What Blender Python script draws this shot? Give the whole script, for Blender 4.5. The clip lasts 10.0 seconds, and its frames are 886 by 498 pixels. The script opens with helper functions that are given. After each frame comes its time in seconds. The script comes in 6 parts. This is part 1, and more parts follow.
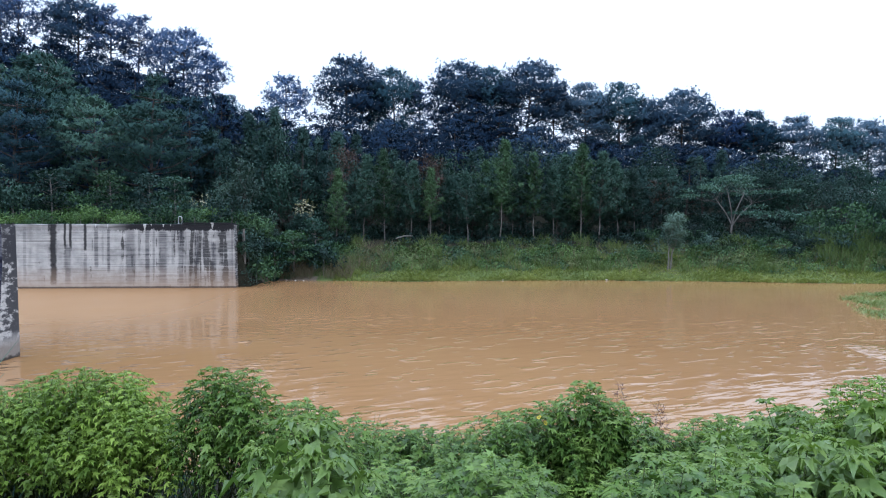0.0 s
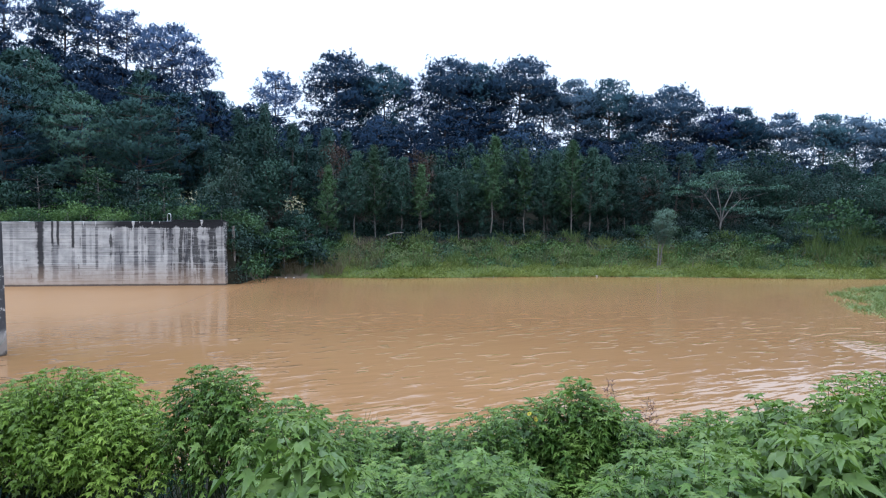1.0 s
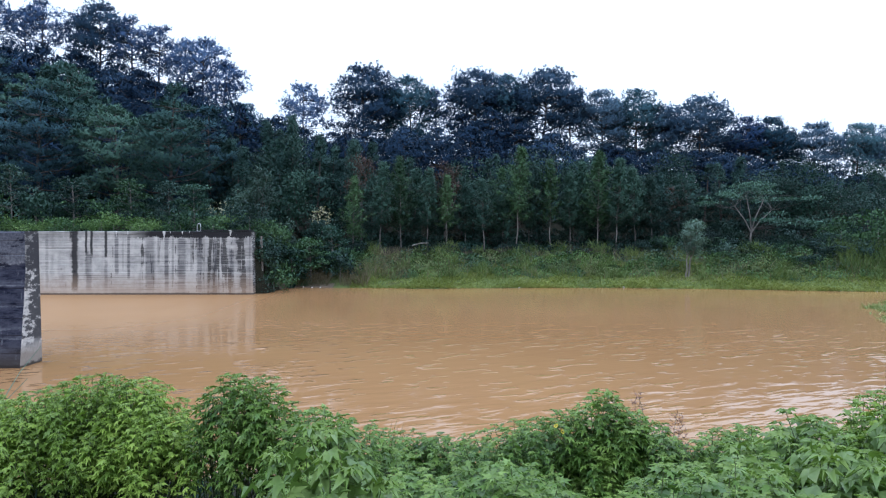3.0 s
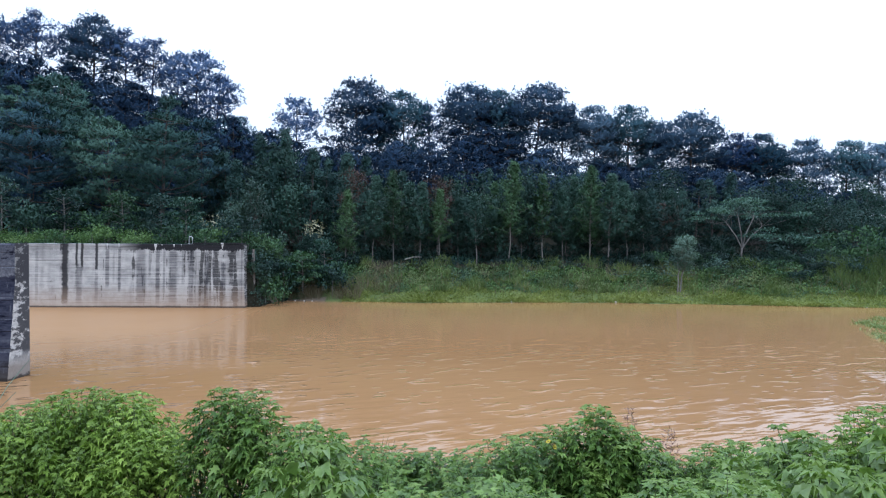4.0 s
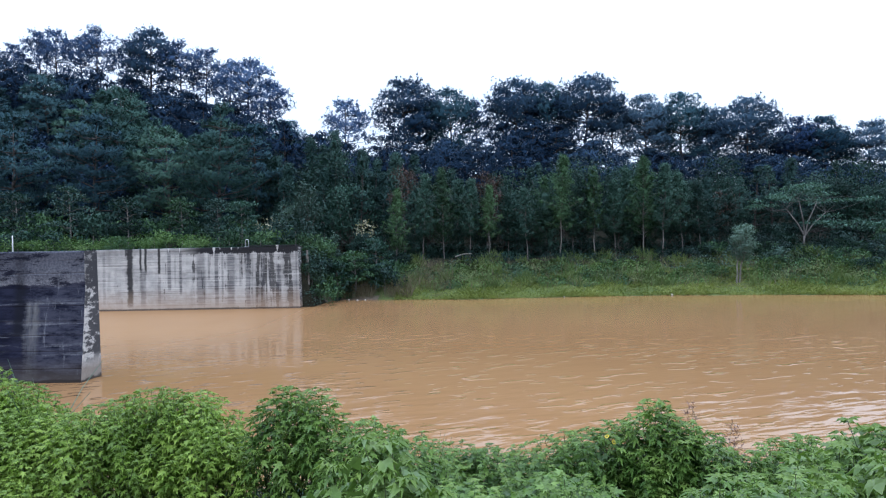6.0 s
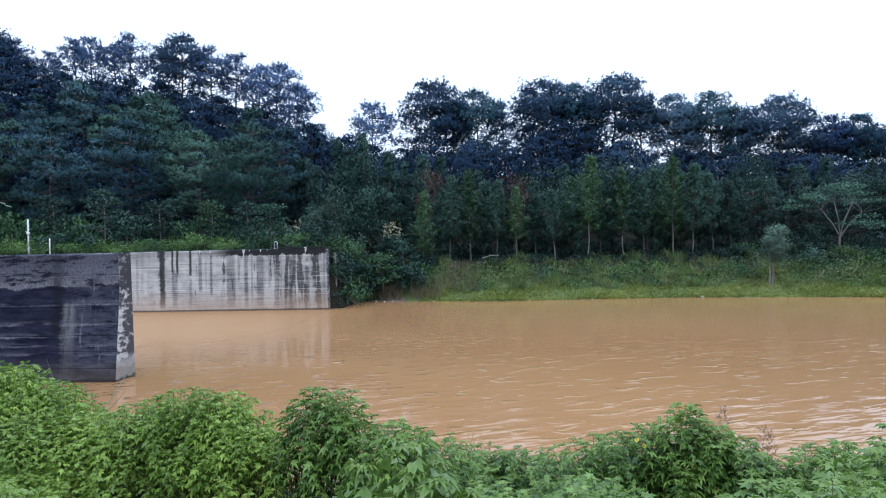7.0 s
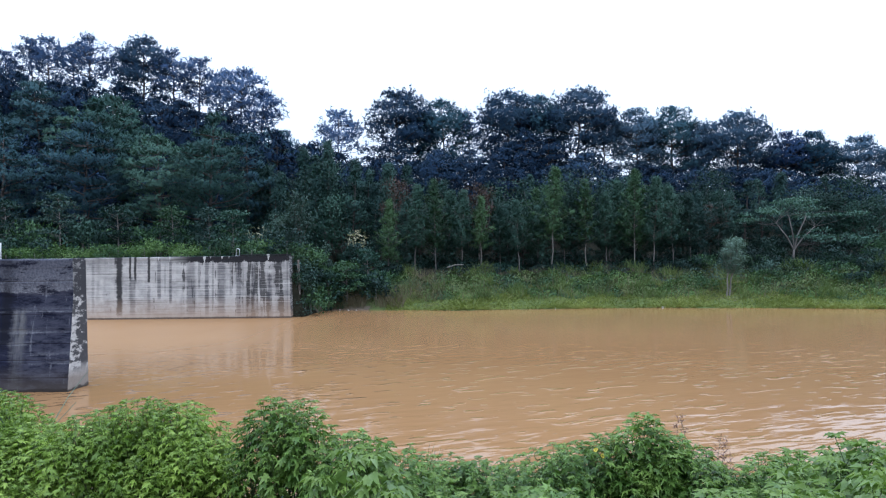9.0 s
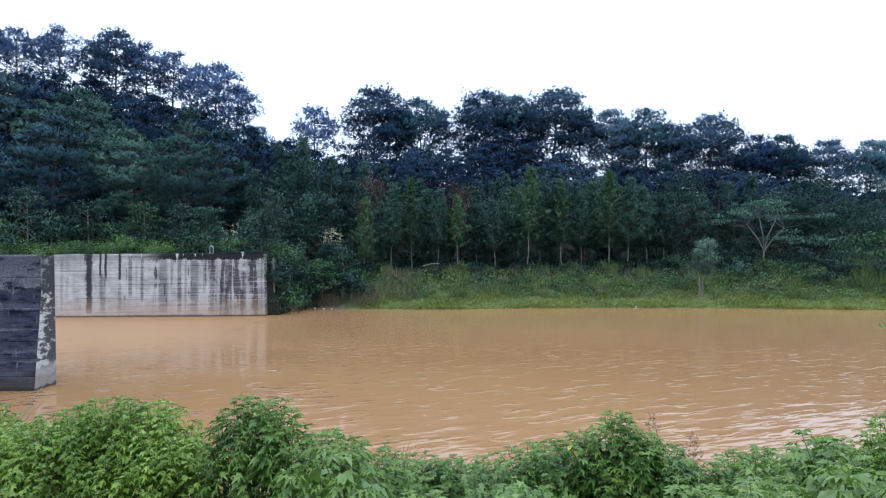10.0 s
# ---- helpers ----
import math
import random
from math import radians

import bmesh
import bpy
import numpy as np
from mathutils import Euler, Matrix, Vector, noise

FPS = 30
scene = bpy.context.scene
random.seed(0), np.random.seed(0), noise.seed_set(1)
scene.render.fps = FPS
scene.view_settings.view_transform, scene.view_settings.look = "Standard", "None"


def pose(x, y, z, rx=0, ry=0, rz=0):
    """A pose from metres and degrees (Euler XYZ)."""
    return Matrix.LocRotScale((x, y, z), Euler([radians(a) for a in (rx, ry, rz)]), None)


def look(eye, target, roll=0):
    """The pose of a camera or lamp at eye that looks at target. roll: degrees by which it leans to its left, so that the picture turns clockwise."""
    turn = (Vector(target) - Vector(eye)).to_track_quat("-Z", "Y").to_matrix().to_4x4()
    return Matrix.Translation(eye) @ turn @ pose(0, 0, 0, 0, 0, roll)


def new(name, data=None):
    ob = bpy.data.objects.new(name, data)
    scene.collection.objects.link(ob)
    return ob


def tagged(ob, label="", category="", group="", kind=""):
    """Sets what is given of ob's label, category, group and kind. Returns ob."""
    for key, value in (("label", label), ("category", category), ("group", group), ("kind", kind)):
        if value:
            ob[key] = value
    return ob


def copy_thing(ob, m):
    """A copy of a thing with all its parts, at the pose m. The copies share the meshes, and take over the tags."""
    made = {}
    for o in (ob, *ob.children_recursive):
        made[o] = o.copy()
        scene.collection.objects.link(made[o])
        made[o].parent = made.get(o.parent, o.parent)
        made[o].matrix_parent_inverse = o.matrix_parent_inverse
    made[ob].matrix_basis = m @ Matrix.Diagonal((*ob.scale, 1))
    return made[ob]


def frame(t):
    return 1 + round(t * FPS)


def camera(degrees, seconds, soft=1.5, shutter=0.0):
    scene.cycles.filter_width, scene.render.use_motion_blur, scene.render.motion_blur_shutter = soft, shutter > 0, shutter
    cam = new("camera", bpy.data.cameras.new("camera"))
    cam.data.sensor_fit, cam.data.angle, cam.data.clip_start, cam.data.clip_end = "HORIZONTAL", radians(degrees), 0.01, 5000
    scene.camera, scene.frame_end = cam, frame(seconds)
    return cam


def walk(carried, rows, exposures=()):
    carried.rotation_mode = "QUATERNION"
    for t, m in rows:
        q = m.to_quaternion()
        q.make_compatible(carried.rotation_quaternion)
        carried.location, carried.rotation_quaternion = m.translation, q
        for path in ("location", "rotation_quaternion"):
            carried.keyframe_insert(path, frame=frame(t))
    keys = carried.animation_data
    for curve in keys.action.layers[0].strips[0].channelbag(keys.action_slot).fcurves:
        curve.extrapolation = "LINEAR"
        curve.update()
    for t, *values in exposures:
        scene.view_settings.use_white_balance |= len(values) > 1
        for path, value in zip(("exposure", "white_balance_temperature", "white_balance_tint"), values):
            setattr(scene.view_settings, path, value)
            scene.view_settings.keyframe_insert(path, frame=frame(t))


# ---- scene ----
cam = camera(67.7, 10.0, 1.2)

PATH = [
    (0, (0.023, -0.075, 4.988), (0.092, 1.922, 4.91), -0.0),
    (0.5, (0.025, -0.069, 4.991), (0.116, 1.927, 4.91), -0.1),
    (1, (0.029, -0.065, 4.991), (0.126, 1.93, 4.903), -0.1),
    (1.5, (0.029, -0.058, 4.987), (0.142, 1.937, 4.902), -0.0),
    (2, (0.019, -0.064, 4.989), (0.081, 1.934, 4.914), 0.0),
    (3.5, (0.013, -0.106, 5.0), (0.032, 1.894, 4.96), -0.0),
    (4, (0.008, -0.11, 5.003), (0.051, 1.889, 4.989), 0.3),
    (4.5, (-0.002, -0.127, 5.007), (-0.003, 1.873, 5.011), 0.0),
    (5, (-0.012, -0.165, 5.013), (-0.076, 1.834, 5.01), -0.8),
    (5.5, (-0.013, -0.146, 5.006), (-0.1, 1.852, 4.981), -1.2),
    (7, (-0.029, -0.167, 5.014), (-0.218, 1.824, 4.998), -1.4),
    (7.5, (-0.033, -0.164, 5.014), (-0.259, 1.823, 4.999), -1.6),
    (8, (-0.026, -0.173, 5.018), (-0.239, 1.816, 5.014), -1.6),
    (8.5, (-0.014, -0.142, 5.014), (-0.183, 1.851, 5.006), -1.4),
    (9, (0.006, -0.141, 5.018), (-0.078, 1.858, 5.027), -0.8),
    (9.5, (0.004, -0.139, 5.01), (-0.047, 1.861, 5.005), -0.2),
    (10, (0.006, -0.144, 5.013), (-0.006, 1.856, 5.018), -0.4),
]
walk(cam, [(t, look(eye, target, roll)) for t, eye, target, roll in PATH], [(0.0, -0.15, 5240, 10), (10.0, -0.15, 5240, 10)])

# ---------------------------------------------------------------- light
SUN_EL, SUN_AZ = radians(58), radians(150)
world = bpy.data.worlds.new("overcast_sky")
scene.world = world
world.use_nodes = True
wn, wl = world.node_tree.nodes, world.node_tree.links
wn.clear()
sky = wn.new("ShaderNodeTexSky")
sky.sky_type, sky.sun_disc = "NISHITA", False
sky.sun_elevation, sky.sun_rotation = SUN_EL, SUN_AZ
sky.dust_density = 4.0
scale_sky = wn.new("ShaderNodeMixRGB")
scale_sky.blend_type, scale_sky.inputs[0].default_value = "MULTIPLY", 1.0
scale_sky.inputs[2].default_value = (0.12, 0.12, 0.12, 1)
cloud_noise = wn.new("ShaderNodeTexNoise")
cloud_noise.inputs["Scale"].default_value = 2.2
cloud_noise.inputs["Detail"].default_value = 4
cloud_ramp = wn.new("ShaderNodeValToRGB")
cloud_ramp.color_ramp.elements[0].position, cloud_ramp.color_ramp.elements[0].color = 0.3, (1.12, 1.16, 1.22, 1)
cloud_ramp.color_ramp.elements[1].position, cloud_ramp.color_ramp.elements[1].color = 0.7, (1.32, 1.34, 1.36, 1)
cloud_mix = wn.new("ShaderNodeMixRGB")
cloud_mix.inputs[0].default_value = 0.88
background = wn.new("ShaderNodeBackground")
world_out = wn.new("ShaderNodeOutputWorld")
wl.new(sky.outputs[0], scale_sky.inputs[1])
wl.new(scale_sky.outputs[0], cloud_mix.inputs[1])
wl.new(cloud_noise.outputs["Fac"], cloud_ramp.inputs[0])
way_up = wn.new("ShaderNodeTexCoord")
split_up = wn.new("ShaderNodeSeparateXYZ")
zenith = wn.new("ShaderNodeMapRange")
zenith.inputs["From Min"].default_value, zenith.inputs["From Max"].default_value = 0.0, 1.0
zenith.inputs["To Min"].default_value, zenith.inputs["To Max"].default_value = 1.12, 2.3
brighten = wn.new("ShaderNodeMixRGB")
brighten.blend_type, brighten.inputs[0].default_value = "MULTIPLY", 1.0
wl.new(way_up.outputs["Generated"], split_up.inputs[0])
wl.new(split_up.outputs[2], zenith.inputs["Value"])
wl.new(cloud_ramp.outputs[0], brighten.inputs[1])
wl.new(zenith.outputs[0], brighten.inputs[2])
wl.new(brighten.outputs[0], cloud_mix.inputs[2])
wl.new(cloud_mix.outputs[0], background.inputs[0])
wl.new(background.outputs[0], world_out.inputs[0])
background.inputs[1].default_value = 1.0

sun_data = bpy.data.lights.new("sun", "SUN")
sun_data.energy, sun_data.angle, sun_data.color = 0.8, radians(25), (1.0, 0.96, 0.9)
sun = new("sun", sun_data)
sun_from = Vector((math.sin(SUN_AZ) * math.cos(SUN_EL), math.cos(SUN_AZ) * math.cos(SUN_EL), math.sin(SUN_EL)))
sun.matrix_world = look(sun_from * 200, (0, 0, 0))


# ---------------------------------------------------------------- materials
class Nodes:
    """A material under construction."""

    def __init__(self, name):
        self.mat = bpy.data.materials.new(name)
        self.mat.use_nodes = True
        self.n, self.l = self.mat.node_tree.nodes, self.mat.node_tree.links
        self.bsdf = self.n["Principled BSDF"]
        self.out = self.n["Material Output"]

    def add(self, kind, **sockets):
        node = self.n.new("ShaderNode" + kind)
        for key, value in sockets.items():
            self.put(node.inputs[key.replace("_", " ")], value)
        return node

    def put(self, socket, value):
        if isinstance(value, bpy.types.NodeSocket):
            self.l.new(value, socket)
        else:
            socket.default_value = value

    def mapped(self, scale, rot=0.0, space="Object"):
        """Coordinates turned about z by rot degrees, then scaled."""
        vector = self.add("TexCoord").outputs[space]
        if rot:
            vector = self.add("Mapping", Vector=vector, Rotation=(0, 0, radians(rot))).outputs[0]
        return self.add("Mapping", Vector=vector, Scale=scale).outputs[0]

    def noise(self, scale, detail=4.0, rough=0.55, vector=None):
        node = self.add("TexNoise", Scale=scale, Detail=detail, Roughness=rough)
        if vector is not None:
            self.put(node.inputs["Vector"], vector)
        return node.outputs["Fac"]

    def ramp(self, fac, *stops):
        node = self.add("ValToRGB")
        e = node.color_ramp.elements
        while len(e) < len(stops):
            e.new(0.5)
        for el, (pos, col) in zip(e, stops):
            el.position = pos
            el.color = (*col, 1) if isinstance(col, tuple) else (col, col, col, 1)
        self.put(node.inputs[0], fac)
        return node.outputs[0]

    def mix(self, fac, a, b, blend="MIX"):
        node = self.n.new("ShaderNodeMixRGB")
        node.blend_type = blend
        for socket, value in zip(node.inputs, (fac, a, b)):
            if isinstance(value, tuple) and len(value) == 3:
                value = (*value, 1)
            self.put(socket, value)
        return node.outputs[0]

    def math(self, op, a, b=0.0):
        node = self.n.new("ShaderNodeMath")
        node.operation = op
        self.put(node.inputs[0], a)
        self.put(node.inputs[1], b)
        return node.outputs[0]

    def bump(self, height, strength=0.5, distance=0.02):
        node = self.add("Bump", Strength=strength, Distance=distance)
        self.put(node.inputs["Height"], height)
        self.l.new(node.outputs[0], self.bsdf.inputs["Normal"])
        return node.outputs[0]

    def done(self, color, rough=0.8, spec=0.3):
        self.put(self.bsdf.inputs["Base Color"], color)
        self.put(self.bsdf.inputs["Roughness"], rough)
        self.put(self.bsdf.inputs["Specular IOR Level"], spec)
        return self.mat


def foliage(name, dark, mid, light, through_light=0.25, rough=0.55, spec=0.25, patch=0.5, single=0.16):
    """Leaves: each leaf, each plant and each patch of it has a tone of its own."""
    m = Nodes(name)
    island = m.n.new("ShaderNodeNewGeometry").outputs["Random Per Island"]
    whole = m.n.new("ShaderNodeObjectInfo").outputs["Random"]
    lumps = m.noise(patch, 2.0, vector=m.mapped((1, 1, 1)))
    tone = m.math("ADD", m.math("MULTIPLY", island, single), m.math("MULTIPLY", whole, 0.72 - single))
    tone = m.math("ADD", tone, m.math("SUBTRACT", m.math("MULTIPLY", lumps, 1.1), 0.41))
    color = m.ramp(tone, (0.15, dark), (0.5, mid), (0.88, light))
    m.done(color, rough, spec)
    glow = m.add("BsdfTranslucent")
    m.put(glow.inputs["Color"], m.mix(1.0, color, (1.0, 1.1, 0.55), "MULTIPLY"))
    both = m.add("MixShader")
    both.inputs[0].default_value = through_light
    m.l.new(m.bsdf.outputs[0], both.inputs[1])
    m.l.new(glow.outputs[0], both.inputs[2])
    m.l.new(both.outputs[0], m.out.inputs["Surface"])
    return m.mat


def bark(name, dark, light, scale=6.0):
    m = Nodes(name)
    grain = m.noise(scale, 5.0, 0.6, m.mapped((1, 1, 0.25)))
    whole = m.n.new("ShaderNodeObjectInfo").outputs["Random"]
    tone = m.math("ADD", m.math("MULTIPLY", grain, 0.8), m.math("MULTIPLY", whole, 0.25))
    m.bump(grain, 0.6, 0.03)
    return m.done(m.ramp(tone, (0.25, dark), (0.85, light)), 0.9, 0.2)


# The blue of distance haze is mixed into all the pine needle colours.
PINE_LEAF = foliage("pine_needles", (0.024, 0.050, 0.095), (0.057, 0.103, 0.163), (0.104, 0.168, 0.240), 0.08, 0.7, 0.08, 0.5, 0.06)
PINE_HAZE = foliage("haze_tinted_pine_needles", (0.025, 0.051, 0.123), (0.059, 0.105, 0.213), (0.109, 0.172, 0.312), 0.08, 0.7, 0.08, 0.5, 0.06)
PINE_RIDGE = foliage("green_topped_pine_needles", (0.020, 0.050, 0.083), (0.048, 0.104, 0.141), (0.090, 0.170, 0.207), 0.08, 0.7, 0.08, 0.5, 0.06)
PINE_FRESH = foliage("pine_needles_fresh", (0.022, 0.050, 0.050), (0.052, 0.102, 0.089), (0.088, 0.158, 0.122), 0.1, 0.7, 0.08, 0.5, 0.06)
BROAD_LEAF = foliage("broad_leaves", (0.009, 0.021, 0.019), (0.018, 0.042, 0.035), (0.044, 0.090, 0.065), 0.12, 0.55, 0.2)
YOUNG_LEAF = foliage("young_tree_leaves", (0.026, 0.059, 0.029), (0.055, 0.112, 0.050), (0.101, 0.175, 0.074), 0.15, 0.55, 0.2, 0.5, 0.07)
FEATHER_LEAF = foliage("feathery_dark_leaves", (0.014, 0.035, 0.034), (0.030, 0.066, 0.058), (0.056, 0.107, 0.088), 0.12, 0.6, 0.15)
GREY_LEAF = foliage("grey_green_leaves", (0.018, 0.041, 0.037), (0.036, 0.072, 0.059), (0.065, 0.112, 0.087), 0.12, 0.55, 0.2, 0.5, 0.07)
RUST_LEAF = foliage("rusty_dead_leaves", (0.036, 0.024, 0.020), (0.066, 0.040, 0.031), (0.100, 0.062, 0.046), 0.15)
PINE_SLOPE = foliage("pine_needles_slope", (0.020, 0.045, 0.063), (0.046, 0.092, 0.111), (0.076, 0.138, 0.150), 0.1, 0.7, 0.08, 0.5, 0.06)
# Shaded copy of the pine needles: gloom below the ridge put into colour.
PINE_SHADED = foliage("shade_darkened_pine_needles", (0.010, 0.023, 0.049), (0.021, 0.044, 0.087), (0.041, 0.075, 0.133), 0.08, 0.7, 0.08, 0.5, 0.06)
DRAPE_LEAF = foliage("pale_vine_leaves", (0.034, 0.064, 0.050), (0.062, 0.106, 0.080), (0.100, 0.156, 0.116), 0.12, 0.55, 0.2, 0.5, 0.07)
SILVER_LEAF = foliage("silvery_leaves", (0.072, 0.123, 0.096), (0.123, 0.192, 0.146), (0.193, 0.264, 0.203), 0.15)
UMBRELLA_LEAF = foliage("umbrella_tree_leaves", (0.030, 0.070, 0.058), (0.056, 0.116, 0.091), (0.099, 0.178, 0.132), 0.15, 0.55, 0.2)
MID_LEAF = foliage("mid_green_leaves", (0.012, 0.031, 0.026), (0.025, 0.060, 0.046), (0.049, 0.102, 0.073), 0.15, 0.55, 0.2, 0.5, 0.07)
SHRUB_LEAF = foliage("bank_shrub_leaves", (0.054, 0.086, 0.033), (0.112, 0.156, 0.056), (0.188, 0.232, 0.087), 0.15, 0.55, 0.2, 0.5, 0.07)
TERRACE_LEAF = foliage("fresh_weed_leaves", (0.050, 0.101, 0.035), (0.099, 0.171, 0.053), (0.164, 0.250, 0.079), 0.2, 0.55, 0.2, 0.5, 0.07)
BLOSSOM = foliage("cream_blossom", (0.210, 0.187, 0.105), (0.315, 0.302, 0.195), (0.420, 0.418, 0.315), 0.2)
BUSH_LEAF = foliage("bush_leaves", (0.056, 0.114, 0.023), (0.139, 0.233, 0.044), (0.266, 0.374, 0.081), 0.24, 0.42, 0.45, 1.2, 0.42)
BUSH_TIP = foliage("bush_young_leaves", (0.111, 0.180, 0.038), (0.167, 0.247, 0.051), (0.234, 0.319, 0.080), 0.32, 0.45, 0.35, 1.2, 0.32)
# Left bushes: young yellow-green leaves, plus skylight on flat leaves put into colour.
BUSH_PALE = foliage("brightened_yellow_green_bush_leaves", (0.134, 0.213, 0.035), (0.269, 0.383, 0.065), (0.406, 0.523, 0.107), 0.30, 0.42, 0.45, 1.2, 0.30)
BIG_LEAF = foliage("large_lobed_leaves", (0.102, 0.171, 0.047), (0.175, 0.265, 0.071), (0.271, 0.358, 0.107), 0.28, 0.36, 0.5, 1.2, 0.32)
PETAL = foliage("yellow_petals", (0.55, 0.42, 0.03), (0.70, 0.55, 0.05), (0.80, 0.68, 0.10), 0.3, 0.5, 0.2)
GRASS = foliage("bank_grass", (0.110, 0.138, 0.036), (0.196, 0.231, 0.059), (0.295, 0.323, 0.097), 0.25, 0.6, 0.2, 0.25)
WATER_GRASS = foliage("shallows_grass", (0.105, 0.150, 0.050), (0.175, 0.235, 0.085), (0.255, 0.315, 0.135), 0.25, 0.6, 0.2, 0.4)
WEED = foliage("bank_weeds", (0.076, 0.119, 0.040), (0.144, 0.192, 0.063), (0.252, 0.275, 0.101), 0.2, 0.7, 0.2, 0.25)
STRAW = foliage("dry_stalks", (0.123, 0.106, 0.067), (0.207, 0.179, 0.117), (0.314, 0.274, 0.184), 0.2, 0.8, 0.1)
RED_STALK = foliage("reddish_seed_heads", (0.16, 0.085, 0.075), (0.24, 0.135, 0.12), (0.32, 0.20, 0.17), 0.2, 0.8, 0.1)
PINE_BARK = bark("pine_bark", (0.040, 0.034, 0.032), (0.125, 0.105, 0.096))
PALE_BARK = bark("pale_bark", (0.11, 0.10, 0.088), (0.33, 0.31, 0.28))
GREY_BARK = bark("grey_bark", (0.08, 0.072, 0.066), (0.25, 0.23, 0.21))
STEM = bark("green_stem", (0.05, 0.075, 0.03), (0.14, 0.16, 0.07), 20)


def soil_material():
    m = Nodes("leaf_litter_and_laterite")
    v = m.mapped((1, 1, 1))
    patches = m.noise(0.09, 3.0, 0.5, v)
    grain = m.noise(3.0, 6.0, 0.65, v)
    litter = m.ramp(grain, (0.3, (0.010, 0.011, 0.008)), (0.7, (0.034, 0.032, 0.021)))
    red = m.ramp(grain, (0.3, (0.060, 0.026, 0.018)), (0.7, (0.125, 0.056, 0.036)))
    m.bump(grain, 0.7, 0.08)
    return m.done(m.mix(m.ramp(patches, (0.66, 0.0), (0.72, 1.0)), litter, red), 0.95, 0.1)


def water_material():
    m = Nodes("muddy_water")
    silt = m.noise(0.045, 3.0, 0.5, m.mapped((1.0, 1.6, 1)))
    color = m.ramp(silt, (0.3, (0.290, 0.160, 0.069)), (0.7, (0.336, 0.190, 0.084)))
    swell = m.noise(1.0, 2.0, 0.5, m.mapped((0.55, 1.6, 1), -21))
    ripple = m.noise(1.0, 2.0, 0.5, m.mapped((1.05, 3.0, 1), -24))
    sep = m.add("SeparateXYZ", Vector=m.mapped((1, 1, 1)))
    lee = m.ramp(m.math("DIVIDE", sep.outputs[1], 60.0), (0.27, 1.35), (0.34, 0.85), (0.45, 0.33), (0.60, 0.22), (0.72, 0.22))
    breezy = m.ramp(m.math("DIVIDE", m.math("ADD", sep.outputs[0], 10.0), 30.0), (0.30, 0.42), (0.47, 1.0))
    gusts = m.ramp(m.noise(0.06, 3.0, 0.55, m.mapped((1, 1.4, 1), -15)), (0.36, 0.35), (0.66, 1.0))

    def glint_wavelets(x, y, wide, deep):
        """A patch of short steep wavelets round x, y, placed where glints show in the camera's view."""
        ox, oy = m.math("DIVIDE", m.math("SUBTRACT", sep.outputs[0], x), wide), m.math("DIVIDE", m.math("SUBTRACT", sep.outputs[1], y), deep)
        return m.ramp(m.math("ADD", m.math("MULTIPLY", ox, ox), m.math("MULTIPLY", oy, oy)), (0.0, 1.0), (1.0, 0.0))

    patch = m.math("ADD", glint_wavelets(18.1, 23.5, 1.18, 3.85), m.math("ADD", m.math("MULTIPLY", glint_wavelets(-5.8, 21.0, 1.5, 4.5), 0.8), m.math("MULTIPLY", glint_wavelets(-15.0, 29.5, 3.0, 3.5), 0.6)))
    near_shore = m.ramp(m.math("DIVIDE", sep.outputs[1], 60.0), (0.29, 1.0), (0.40, 0.16), (0.60, 0.05))
    flurry = m.math("MULTIPLY", m.noise(1.0, 2.0, 0.5, m.mapped((1.5, 2.9, 1), -18)), patch)
    crest = m.add("MapRange", Value=ripple)
    crest.interpolation_type = "SMOOTHSTEP"
    crest.inputs["From Min"].default_value, crest.inputs["From Max"].default_value = 0.58, 0.74
    waves = m.math("ADD", m.math("MULTIPLY", swell, 0.45), m.math("MULTIPLY", m.math("MULTIPLY", crest.outputs[0], m.math("MULTIPLY", near_shore, breezy)), 0.27))
    spark = m.add("MapRange", Value=m.noise(1.0, 1.0, 0.5, m.mapped((0.95, 2.5, 1), -20)))
    spark.interpolation_type = "SMOOTHSTEP"
    spark.inputs["From Min"].default_value, spark.inputs["From Max"].default_value = 0.60, 0.72
    where = m.math("MULTIPLY", m.ramp(m.noise(0.16, 2.0, 0.5, m.mapped((1, 1.3, 1), -15)), (0.38, 0.0), (0.50, 1.0)), m.ramp(m.math("DIVIDE", sep.outputs[1], 60.0), (0.48, 1.0), (0.62, 0.0)))
    where = m.math("MULTIPLY", where, m.ramp(m.math("DIVIDE", m.math("ADD", sep.outputs[0], 20.0), 30.0), (0.45, 1.0), (0.72, 0.12)))
    waves = m.math("MULTIPLY", waves, m.math("ADD", m.math("MULTIPLY", breezy, 0.5), 0.5))
    m.bump(m.math("ADD", m.math("MULTIPLY", waves, m.math("MULTIPLY", lee, gusts)), m.math("ADD", m.math("MULTIPLY", flurry, 0.75), m.math("MULTIPLY", m.math("MULTIPLY", spark.outputs[0], where), 1.5))), 1.0, 0.13)
    m.bsdf.inputs["IOR"].default_value = 1.33
    calm = m.ramp(m.math("DIVIDE", sep.outputs[1], 60.0), (0.36, 0.03), (0.62, 0.12))
    ruffled = m.math("MULTIPLY", m.ramp(m.math("DIVIDE", sep.outputs[0], -30.0), (0.30, 0.0), (0.58, 0.28)), m.ramp(m.math("DIVIDE", sep.outputs[1], 60.0), (0.40, 0.0), (0.64, 1.0)))
    return m.done(color, m.math("ADD", calm, ruffled), 0.37)


